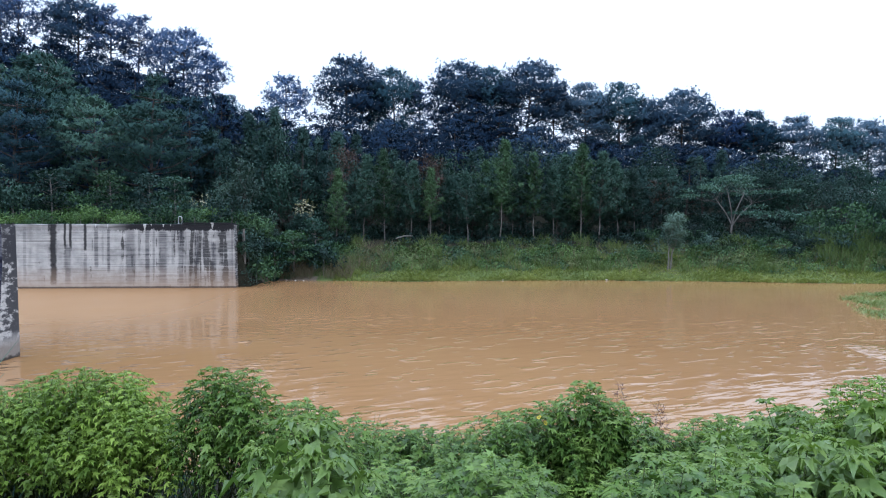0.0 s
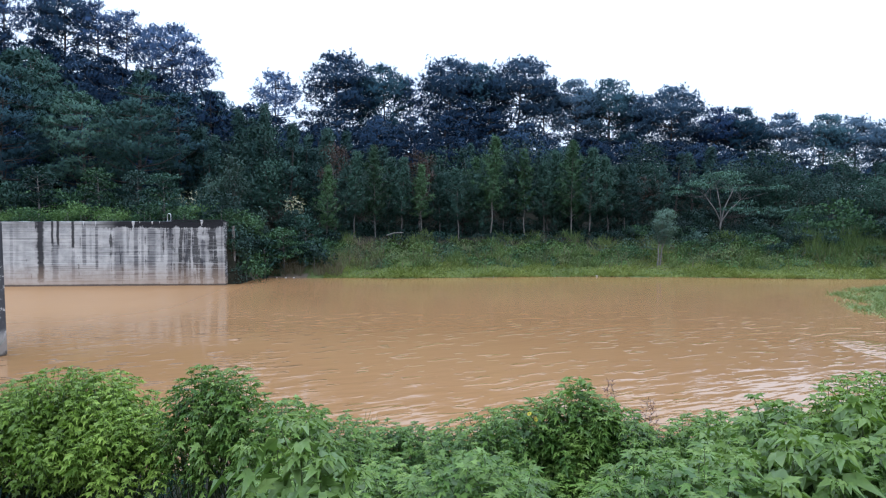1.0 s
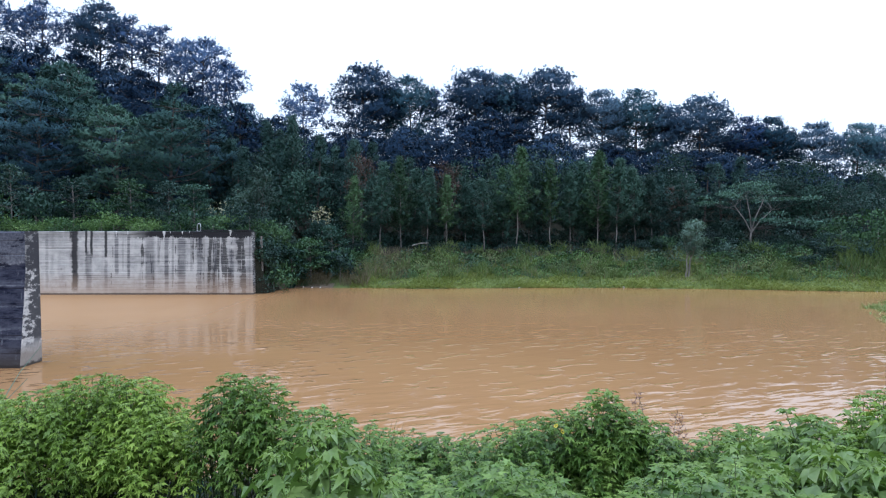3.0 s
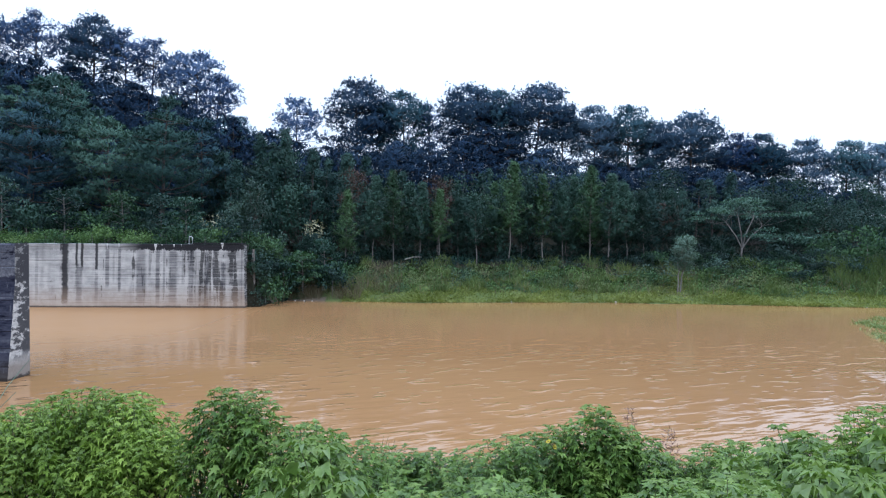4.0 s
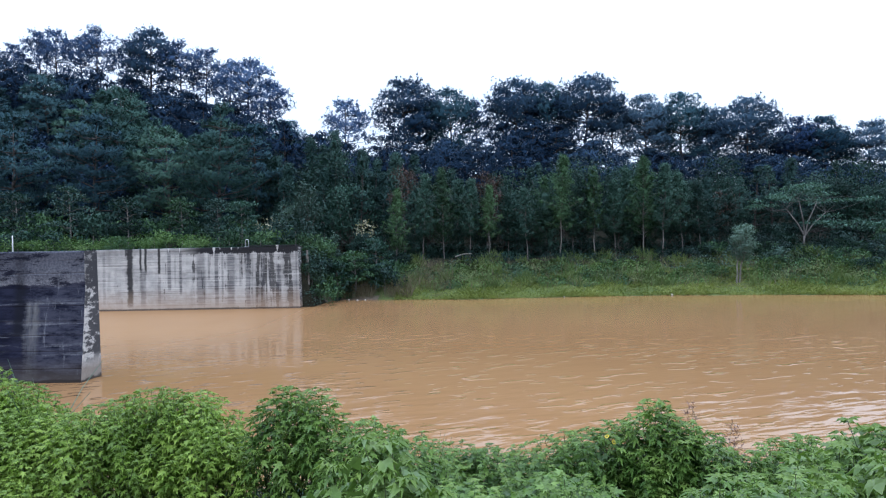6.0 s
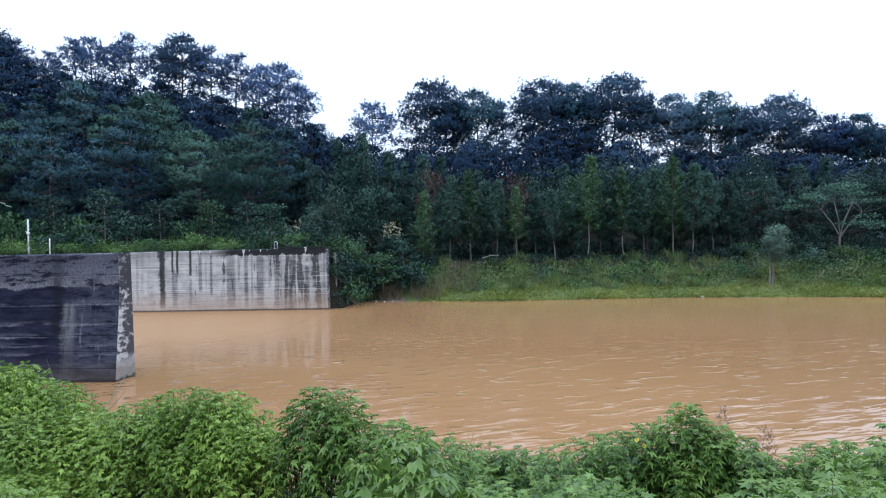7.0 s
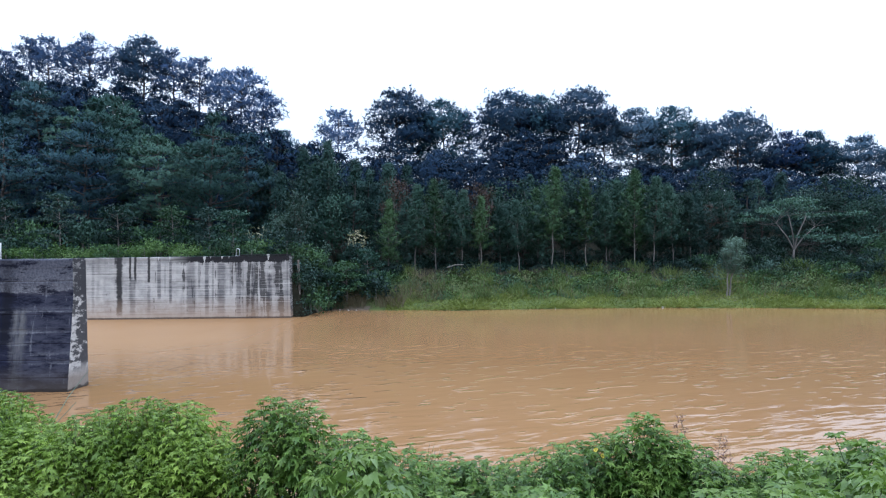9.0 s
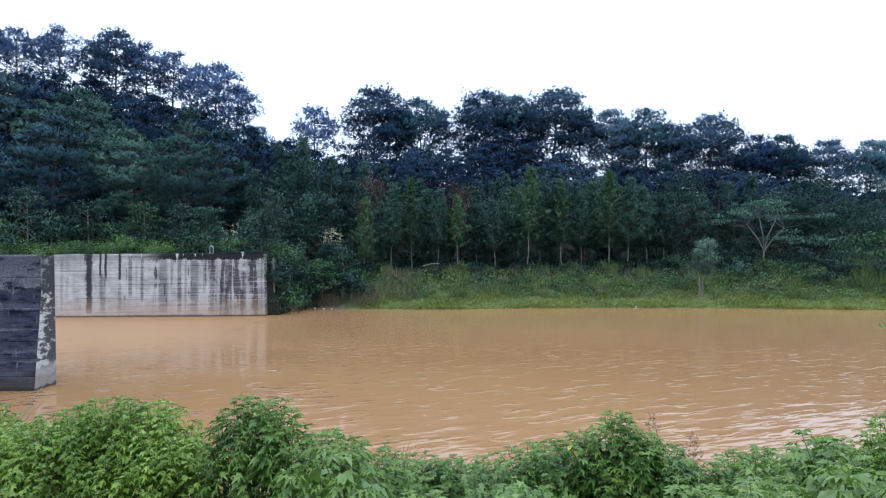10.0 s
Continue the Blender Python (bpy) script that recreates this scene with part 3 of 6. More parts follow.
def ground_height(x, y):
    x, y = np.asarray(x, dtype=float), np.asarray(y, dtype=float)
    wobble = 0.25 * np.sin(x * 0.9 + 1.3 * np.sin(y * 0.4)) + 0.18 * np.sin(x * 0.37 + y * 0.51)
    s = y - np.interp(x, SHORE_X, SHORE_Y) - 0.35 * wobble
    ridge = np.interp(x, RIDGE_X, RIDGE_Z)
    bank = np.interp(s, [-6, 0, 1.0, 4, 9], [-2.0, 0.0, 0.25, 1.2, 3.2])
    rise = np.clip((s - 9) / 39.0, 0, 1) ** 1.8 * (ridge - 3.2)
    fall = np.clip((s - 50) / 60.0, 0, 1) ** 1.3 * (ridge - 1.0)
    far = bank + rise - fall + wobble * 0.5 * smooth(1.0, 6.0, s)
    terrace = np.where(y > 52.1, 6.75 * smooth(-12.4, -15.0, x) - 2.0, -2.0)
    near = 3.35 - 0.27 * np.clip(y - 0.6, 0, 25) + 0.12 * wobble + 0.06 * np.clip(np.abs(x) - 9, 0, 30) * smooth(14, 0, y)
    # Unseen rise behind the camera, added to block light from the low sky.
    near = np.maximum(near, -2.0) + 0.5 * np.clip(-y - 14, 0, 60) * smooth(-14, -40, y)
    spit = np.clip((x - np.interp(y, SPIT_Y, SPIT_X, left=99, right=99)) * 0.10, -2.0, -0.03 + 0.045 * smooth(40, 46, x))
    return np.maximum(np.maximum(np.maximum(far, near), terrace), spit)


gx = np.unique(np.concatenate([np.linspace(-900, -110, 24), np.arange(-110, -18, 2.0), np.arange(-18, 46, 0.75),
                               np.arange(46, 112, 2.0), np.linspace(112, 900, 24)]))
gy = np.unique(np.concatenate([np.linspace(-500, -12, 16), np.arange(-12, 18, 0.6), np.arange(18, 51, 1.0), [51.6, 52.0, 52.2],
                               np.arange(52.6, 70, 0.6), np.arange(70, 125, 1.5), np.linspace(125, 1400, 40)]))
X, Y = np.meshgrid(gx, gy)
Z = ground_height(X, Y)
Z += np.where(Y > 60, 0.12, 0.03) * np.sin(X * 2.1 + Y * 1.7) * np.sin(X * 0.8 - Y * 1.1)
nx = len(gx)
cells = (np.arange(len(gy) - 1)[:, None] * nx + np.arange(nx - 1)[None, :]).ravel()
quads = np.stack([cells, cells + 1, cells + nx + 1, cells + nx], axis=1)
ground = new("ground", mesh_from("ground", np.stack([X, Y, Z], axis=-1), quads, [SOIL, TURF, EARTH], smooth=True))
mid_x, mid_y = (X[:-1, :-1] + X[1:, 1:]).ravel() / 2, (Y[:-1, :-1] + Y[1:, 1:]).ravel() / 2
from_shore = mid_y - np.interp(mid_x, SHORE_X, SHORE_Y)
turf = ((from_shore > -3) & (from_shore < 6.2) & (mid_x > -11)) | ((mid_y > 26) & (mid_y < 50) & (mid_x > 44))
bare = (from_shore > -2) & (from_shore < 1.3) & (mid_x > -13.6) & (mid_x < -9.0)
ground.data.polygons.foreach_set("material_index", np.where(bare, 2, turf.astype(np.int32)))
tagged(ground, "dark leaf-littered soil with patches of red laterite", "ground", kind="structure")

water = new("water", mesh_from("water", [(-300, 5, 0), (200, 5, 0), (200, 75, 0), (-300, 75, 0)], [(0, 1, 2, 3)], WATER))
tagged(water, "opaque brown muddy reservoir water with small ripples", "water", kind="structure")


def place(x, y, turn=0.0, size=1.0, sink=0.25, tilt=0.0):
    z = float(ground_height(x, y)) - sink
    return pose(x, y, z, tilt, 0, turn) @ Matrix.Scale(size, 4)


def distance_hill():
    rng = np.random.default_rng(5)
    xs = np.linspace(-900, 1100, 70)
    zs = 26 + 18 * np.sin(xs * 0.006 + 1.0) + 7 * np.sin(xs * 0.021) + rng.uniform(-1, 1, 70)
    rows = [np.stack([xs, np.full(70, 760.0 + 90 * k), zs * (0.0, 0.75, 1.0, 0.8)[k] - (5, 0, 0, 0)[k]], axis=1) for k in range(4)]
    q = [(k * 70 + i, k * 70 + i + 1, (k + 1) * 70 + i + 1, (k + 1) * 70 + i) for k in range(3) for i in range(69)]
    # The hill's pale blue stands for haze in the air before it.
    m = Nodes("haze_coloured_hill")
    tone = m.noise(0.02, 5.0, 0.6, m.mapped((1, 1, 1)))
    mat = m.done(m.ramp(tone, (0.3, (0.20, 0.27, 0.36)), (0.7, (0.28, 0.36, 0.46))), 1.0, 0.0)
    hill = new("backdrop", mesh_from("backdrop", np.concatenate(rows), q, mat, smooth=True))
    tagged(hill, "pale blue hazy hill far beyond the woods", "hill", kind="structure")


distance_hill()


# ---------------------------------------------------------------- concrete walls
def lift_profile(z_top, lean_from, lean, grooves, rng):
    """Front profile from the bed to the top: (set-out towards the viewer, z), with a shallow groove at each casting lift."""
    def out(z):
        return lean * max(0.0, (lean_from - z) / lean_from) if z < lean_from else 0.0
    pts = [(out(-2.0), -2.0)]
    for g in grooves:
        ledge = rng.uniform(-0.008, 0.012)
        pts += [(out(g) + ledge, g - 0.035), (out(g) - 0.009, g), (out(g) + ledge * 0.5, g + 0.035)]
    if lean_from < z_top:
        pts += [(0.0, lean_from)]
    pts += [(0.0, z_top - 0.05), (-0.04, z_top)]
    return sorted(pts, key=lambda p: p[1])


def concrete_wall(x0, x1, face_y, thick, z_top, lean_from, lean, end_lean, grooves, mats, seed, step=0.6):
    """A wall along x; its free end is at x1 and leans out at its foot."""
    rng = np.random.default_rng(seed)
    prof = lift_profile(z_top, lean_from, lean, grooves, rng)
    loop = [(face_y - o, z) for o, z in prof] + [(face_y + thick - 0.04, z_top), (face_y + thick, z_top - 0.05), (face_y + thick, -2.0)]
    n = len(loop)
    xs = np.linspace(x0, x1, int((x1 - x0) / step))
    verts, faces, index = [], [], []
    for i, x in enumerate(xs):
        chip = rng.uniform(0, 0.025)
        for y, z in loop:
            top = z > z_top - 0.1
            shift = end_lean * max(0.0, (z_top - z) / z_top) if i == len(xs) - 1 else 0
            verts.append((x + shift, y + rng.normal(0, 0.004), z - (chip if top else 0)))
    for i in range(len(xs) - 1):
        for k in range(n - 1):
            a = i * n + k
            faces.append((a, a + n, a + n + 1, a + 1))
            index.append(0)
    last = (len(xs) - 1) * n
    back = n - 1
    for k in range(n - 2):
        faces.append((last + k, last + back, last + k + 1))
        index.append(1)
    faces.append(tuple(range(n)))
    index.append(1)
    return mesh_from("concrete_wall", verts, faces, mats, index)


far_wall = tagged(new("concrete_wall"), "pale concrete retaining wall with black run-down streaks, standing in brown water", "wall", kind="structure")
mesh_part("wall_body", concrete_wall(-75, -14.36, 51.47, 0.9, 4.93, 4.9, 0.12, 0.13, [0.55, 1.15, 1.75, 2.35, 2.95, 3.55, 4.15, 4.65],
                                     [FAR_CONCRETE, END_CONCRETE], 3), far_wall)


def wall_coping(parent, x0, x1, y0, y1, z, seed):
    rng = np.random.default_rng(seed)
    x = x0
    while x < x1 - 0.2:
        ln = min(rng.uniform(1.6, 2.6), x1 - x)
        bm = bmesh.new()
        bmesh.ops.create_cube(bm, size=1.0)
        bmesh.ops.scale(bm, vec=(ln - 0.03, y1 - y0, 0.09), verts=bm.verts)
        bmesh.ops.bevel(bm, geom=bm.edges[:], offset=0.015, segments=1, affect="EDGES")
        bmesh.ops.translate(bm, vec=(x + ln / 2, (y0 + y1) / 2, z + 0.04 + rng.uniform(-0.01, 0.015)), verts=bm.verts)
        part("coping_slab", bm, FAR_CONCRETE, parent)
        x += ln


wall_coping(far_wall, -18.3, -14.5, 51.44, 52.3, 4.93, 8)

near_wall = tagged(new("concrete_wall"), "black-stained concrete wing wall with a battered foot in brown water", "wall", kind="structure")
mesh_part("wall_body", concrete_wall(-44, -15.12, 24.35, 0.85, 4.98, 3.55, 0.50, 0.06, [0.5, 1.15, 1.75, 2.3, 2.85, 3.55, 4.1, 4.6],
                                     [NEAR_CONCRETE, NEAR_END], 4), near_wall)


def pole(x, y, h, r, label, collar=True):
    base = float(ground_height(x, y)) - 0.1
    root = tagged(new("marker_pole"), label, "pole")
    root.matrix_basis = pose(x, y, base)
    t = Tubes()
    t.add([(0, 0, 0), (0, 0, h * 0.5), (0.01, 0, h)], r, r * 0.85, 10)
    mesh_part("shaft", t.mesh("shaft", WHITE_PAINT), root)
    if collar:
        t = Tubes()
        t.add([(0, 0, h * 0.62), (0, 0, h * 0.62 + 0.14)], r * 1.9, r * 1.9, 10)
        t.add([(-0.02, 0, h * 0.68), (-0.2, -0.02, h * 0.68)], r * 0.7, r * 0.6, 6)
        mesh_part("bracket", t.mesh("bracket", METAL), root)
    return root


pole(-41.0, 53.2, 3.35, 0.075, "slim white metal pole with a bracket behind the wall")
pole(-39.05, 53.2, 1.65, 0.055, "short white marker post behind the wall", False)


def hand_hoop(x, y, z):
    root = tagged(new("grab_hoop"), "small galvanised hoop standing on the wall top", "rail")
    root.matrix_basis = pose(x, y, z)
    t = Tubes()
    t.add([(-0.13, 0, -0.05), (-0.13, 0, 0.5), (-0.09, 0, 0.56), (0.09, 0, 0.56), (0.13, 0, 0.5), (0.13, 0, -0.05)], 0.03, 0.03, 8)
    mesh_part("hoop", t.mesh("hoop", METAL), root)
    bm = bmesh.new()
    bmesh.ops.create_cube(bm, size=1.0)
    bmesh.ops.scale(bm, vec=(0.42, 0.16, 0.03), verts=bm.verts)
    bmesh.ops.translate(bm, vec=(0, 0, 0.0), verts=bm.verts)
    part("foot_plate", bm, METAL, root)


hand_hoop(-18.6, 51.95, 4.945)


# ---------------------------------------------------------------- trees
def limb_points(rng, a, b, sag=0.12, n=4):
    a, b = np.array(a), np.array(b)
    bend = rng.normal(size=3) * np.linalg.norm(b - a) * 0.06
    out = []
    for k in range(n):
        t = k / (n - 1)
        p = a + (b - a) * t + bend * math.sin(math.pi * t) - np.array([0, 0, sag * math.sin(math.pi * t)])
        out.append(tuple(p))
    return out


def tufts(rng, centres, out, count, length, width, up=0.3):
    """Brushes of needles: blades that fan out from each twig tip; shaded as the puff that they make up."""
    c = np.repeat(centres, count, axis=0)
    o = np.repeat(out, count, axis=0)
    d = unit(rng.normal(size=c.shape) * 0.8 + o * 0.3 + np.array([0, 0, up]))
    side = unit(np.cross(d, o + rng.normal(size=c.shape) * 0.35))
    ln = length * rng.uniform(0.6, 1.2, (len(c), 1))
    base = c + rng.normal(0, 0.07, c.shape)
    v = np.stack([base - side * width * 0.5, base + side * width * 0.5, base + d * ln], axis=1)
    return v.reshape(-1, 3), np.arange(len(c) * 3).reshape(-1, 3), np.repeat(unit(o + d * 0.25), 3, axis=0)


def pine(seed, h, base, spread, levels, leaf, label, point=0.0, gaps=0.1, dense=1.0, blade=(0.36, 0.105), slits=0.0, each=7, loose=1.0):
    """A pine: bare trunk up to base * h, then tiers of rising limbs that carry frayed fans of needle brushes, with slits of light between them.
    point: 0 round-headed, 1 tapering to the top; gaps: share of the limbs that are missing; slits: how much thinner the lower half is; loose: how far the
    brushes stray from their tier."""
    rng = np.random.default_rng(seed)
    root = tagged(new("pine_tree"), label, "tree", "pines on the far hillside")
    wood = Tubes()
    lean = rng.normal(0, 0.3, 2)
    spine = [(lean[0] * (k / 6) ** 2 + rng.normal(0, 0.06), lean[1] * (k / 6) ** 2 + rng.normal(0, 0.06), h * 0.95 * k / 6) for k in range(7)]
    wood.add(spine, 0.015 * h, 0.03, 6)

    def trunk_at(z):
        k = min(max(z, 0.0) / (h * 0.95) * 6, 5.99)
        p0, p1 = np.array(spine[int(k)]), np.array(spine[int(k) + 1])
        return p0 + (p1 - p0) * (k - int(k))

    pieces = []
    for level in range(levels):
        f = level / (levels - 1)
        z0 = h * (base + (0.95 - base) * f ** 0.95)
        round_head = math.sqrt(max(0.05, 1 - (abs(f - 0.48) / 0.57) ** 2.4))
        taper = (1.06 - f) ** 0.8 * min(1.0, 0.6 + f)
        full = spread * ((1 - point) * round_head + point * taper)
        limbs = max(4, int(round((4.5 + 4.0 * f) * min(1.0, full / spread + 0.25))))
        for i in range(limbs):
            if rng.uniform() < gaps + (slits if f < 0.5 else 0.0):
                continue
            reach = full * rng.uniform(0.66, 1.08)
            a = level * 2.4 + math.tau * (i + rng.uniform(-0.35, 0.35)) / limbs
            z = z0 + rng.normal(0, 0.42) * loose
            start = trunk_at(z - 0.28 * reach)
            rise = reach * (rng.uniform(-0.14, 0.14) if f < 0.65 else rng.uniform(-0.26, 0.0))
            ahead = np.array([math.cos(a), math.sin(a), 0.0])
            tip = trunk_at(z) + ahead * reach + np.array([0, 0, rise])
            wood.add(limb_points(rng, start, tip, 0.05 * reach, 3), 0.0070 * h * (1.1 - 0.6 * f), 0.018, 3)
            n = int(dense * (8 + 5.0 * reach + 1.3 * reach * reach) * (1.12 if f > 0.55 and point < 0.2 else 1.0))
            t = rng.uniform(0.12, 1.0, n) ** 0.62
            across = rng.normal(0, 1, n) * (0.12 + 0.24 * reach * np.sqrt(t)) * np.clip(1.25 - t * t * 0.6, 0, 1)
            lift = rng.normal(0, (0.20 + 0.035 * reach) * loose, n) - 0.05 * across ** 2
            sideways = np.array([-ahead[1], ahead[0], 0.0])
            p = start + (tip - start) * t[:, None] + sideways * across[:, None] + np.array([0, 0, 1.0]) * (lift + 0.10 * reach * np.sin(math.pi * t))[:, None]
            out = unit(ahead * (t[:, None] - 0.45) * 1.1 + sideways * across[:, None] * 0.5 + np.array([0, 0, 1.0]) * (0.55 + 1.6 * lift[:, None]) + rng.normal(0, 0.25, (n, 3)))
            pieces.append(tufts(rng, p, out, each, *blade))
    p, o = ball(rng, int(46 * dense), (1.0 * (1 - 0.6 * point), 1.0 * (1 - 0.6 * point), 0.55))
    pieces.append(tufts(rng, trunk_at(h * 0.93) + p, unit(o + np.array([0, 0, 0.4])), each, *blade))
    mesh_part("trunk", wood.mesh("trunk", PINE_BARK), root)
    mesh_part("crown", crown_mesh("crown", pieces, (0, 0, h * (base + (1 - base) * 0.55)), leaf, 0.55, 0.85, 0.12), root)
    return root


def broadleaf(seed, name, h, base, radii, lumps, leaves, size, leaf, wood_mat, label, group="", fork=0.35, category="tree", limbs=True, girth=1.0, bend=0.05):
    """A broad-leaved tree or shrub: forked limbs that end in uneven clumps of leaves."""
    rng = np.random.default_rng(seed)
    root = tagged(new(name), label, category, group)
    wood = Tubes()
    mid = h * (base + 1) / 2
    split = h * base * fork / 0.35 if base else 0.1
    split = min(split, h * 0.6)
    wood.add([(0, 0, 0), (rng.normal(0, bend), rng.normal(0, bend), split * 0.6), (0, 0, split), (0.03, 0, mid)], (0.017 * h + 0.02) * girth, 0.02, 7)
    pieces = []
    for i in range(lumps):
        d = unit(rng.normal(size=(1, 3)))[0]
        c = d * np.array(radii) * rng.uniform(0.45, 0.95) * np.array([1, 1, 1])
        c[2] += mid
        if limbs and i % 2:
            wood.add(limb_points(rng, (0, 0, rng.uniform(0.7, 1.0) * split), c, 0.0), 0.006 * h, 0.012, 4)
        r = min(radii) * rng.uniform(0.38, 0.66)
        p, o = ball(rng, leaves, (r * 1.15, r * 1.15, r * 0.8))
        pieces.append(rhombs(rng, c + p, o, size))
    mesh_part("trunk", wood.mesh("trunk", wood_mat), root)
    mesh_part("crown", crown_mesh("crown", pieces, (0, 0, mid - 0.3 * radii[2]), leaf), root)
    return root


def slim_tree(seed, h, base, width, leaf, label, bark_mat=None, sprays=66):
    """A young plantation tree: thin straight stem, feathery tapering crown of upswept sprays that come in loose tiers."""
    rng = np.random.default_rng(seed)
    root = tagged(new("young_tree"), label, "tree", "young trees along the far bank")
    wood = Tubes()
    spine = [(rng.normal(0, 0.07), rng.normal(0, 0.07), h * 0.98 * k / 5) for k in range(6)]
    wood.add(spine, 0.0064 * h, 0.02, 6)
    pieces = []
    phase = rng.uniform(0, 6)
    for i in range(sprays):
        f = ((i + rng.uniform(0, 1)) / sprays) ** 0.9
        z = h * (base + (0.99 - base) * f)
        tier = 0.80 + 0.34 * math.sin(f * 19 + phase)
        reach = width * 1.25 * (1.02 - f) ** 0.85 * min(1.0, 0.40 + f * 2.2) * tier * rng.uniform(0.40, 1.20) + 0.10
        a = i * 2.4 + rng.uniform(-0.7, 0.7)
        start = np.array([0, 0, z - reach * 0.35])
        tip = np.array([math.cos(a) * reach, math.sin(a) * reach, z + reach * rng.uniform(-0.05, 0.45)])
        wood.add(limb_points(rng, start, tip, 0.0, 3), 0.020, 0.007, 3)
        for t in (1.0, 0.68, 0.4):
            c = start * (1 - t) + tip * t
            p, o = ball(rng, 6, (0.34, 0.34, 0.22))
            pieces.append(tufts(rng, c + p, unit(o + np.array([0, 0, 0.5])), 5, 0.27, 0.075, 0.0))
    mesh_part("trunk", wood.mesh("trunk", bark_mat or GREY_BARK), root)
    mesh_part("crown", crown_mesh("crown", pieces, (0, 0, h * 0.5), leaf, 0.7, 0.5, 0.15), root)
    return root


def settle(makers, spots, rng, sink=0.3, wide=0.0, used=None):
    """Puts things made by makers at spots (x, y, height, which); the first of each kind is the original, the rest are copies.
    wide: how much of the change in height the width is spared; used: the originals of an earlier call. Returns the originals."""
    used = {} if used is None else used
    for x, y, h, pick in spots:
        pick = pick % len(makers)
        maker, own = makers[pick]
        tall = h / own
        size = np.array([tall ** (1 - wide), tall ** (1 - wide), tall])
        m = pose(x, y, float(ground_height(x, y)) - sink, rng.normal(0, 1.5), rng.normal(0, 1.5), rng.uniform(0, 360))
        if pick in used:
            copy_thing(used[pick][0], m @ Matrix.Diagonal((*(size / used[pick][1]), 1)))
        else:
            root = maker()
            root.matrix_basis = m @ Matrix.Diagonal((*size, 1))
            used[pick] = (root, size)
    return used


def skyline_limit(x, y):
    """The highest that a tree in front of the ridge reaches, by bearing: fitted to the skyline in the camera's view."""
    a = x / y
    k = np.interp(a, [-0.9, -0.67, -0.5, -0.40, -0.33, -0.27, -0.2, 0.0, 0.2, 0.35, 0.5, 0.7], [0.335, 0.30, 0.262, 0.235, 0.20, 0.165, 0.148, 0.148, 0.142, 0.13, 0.115, 0.10])
    return 5 + k * y


rng_woods = np.random.default_rng(11)
RIDGE_LABEL = "tall round-headed pine with open branches on the ridge"
SHADED_LABEL = "pine standing under the ridge pines, needles coloured blackish green for shade"
DENSE_LABEL = "dense dark green pine with layered needle fans on the slope"
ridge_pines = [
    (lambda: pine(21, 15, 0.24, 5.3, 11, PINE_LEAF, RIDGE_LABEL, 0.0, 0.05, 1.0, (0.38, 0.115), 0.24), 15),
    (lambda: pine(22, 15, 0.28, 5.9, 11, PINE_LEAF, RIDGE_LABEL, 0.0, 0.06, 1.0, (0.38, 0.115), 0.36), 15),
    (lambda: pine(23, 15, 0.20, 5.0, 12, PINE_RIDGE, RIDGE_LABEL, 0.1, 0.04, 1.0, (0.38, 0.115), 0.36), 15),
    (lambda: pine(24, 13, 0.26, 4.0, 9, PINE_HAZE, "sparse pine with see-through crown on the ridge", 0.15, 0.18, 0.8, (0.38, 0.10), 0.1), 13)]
slope_pines = [
    (lambda: pine(31, 14, 0.20, 4.8, 8, PINE_FRESH, DENSE_LABEL, 0.5, 0.05, 1.12, (0.33, 0.108), 0.0, 7, 0.62), 14),
    (lambda: pine(32, 14, 0.26, 4.5, 8, PINE_SLOPE, DENSE_LABEL, 0.3, 0.05, 1.12, (0.33, 0.108), 0.0, 7, 0.62), 14),
    (lambda: pine(33, 13, 0.18, 4.2, 8, PINE_SLOPE, DENSE_LABEL, 0.65, 0.05, 1.12, (0.33, 0.108), 0.0, 7, 0.62), 13),
    (lambda: pine(34, 13, 0.24, 4.5, 8, PINE_FRESH, DENSE_LABEL, 0.4, 0.05, 1.12, (0.33, 0.108), 0.0, 7, 0.62), 13),
    (lambda: pine(37, 14, 0.22, 4.6, 8, PINE_SHADED, "pine with layered needle fans on the slope, coloured navy green for shade", 0.35, 0.05, 1.12, (0.33, 0.108), 0.0, 7, 0.62), 14)]
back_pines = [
    (lambda: pine(35, 14, 0.2, 4.6, 9, PINE_SHADED, SHADED_LABEL, 0.2, 0.06, 0.68, (0.44, 0.165), 0.0, 6), 14),
    (lambda: pine(36, 13, 0.2, 4.2, 9, PINE_SHADED, SHADED_LABEL, 0.3, 0.06, 0.68, (0.44, 0.165), 0.0, 6), 13)]

# The ridge line: x, y, height of the top above the water, which pine.
RIDGE_TREES = [
    (-20.1, 101, 27.8, 3), (-11.1, 104, 31.2, 0), (-3.8, 105, 29.9, 2), (5.9, 105, 31.0, 1), (11.0, 106, 30.3, 2), (16.7, 104, 30.8, 1),
    (26.2, 104, 27.2, 0), (32.0, 105, 27.8, 2), (41.5, 104, 26.5, 1), (49.1, 105, 23.4, 3), (53.6, 105, 23.5, 2), (60.5, 106, 22.5, 0),
    (67.5, 106, 22.6, 2), (74.0, 107, 22.3, 1), (81.0, 107, 21.6, 0), (88.0, 107, 21.0, 2)]
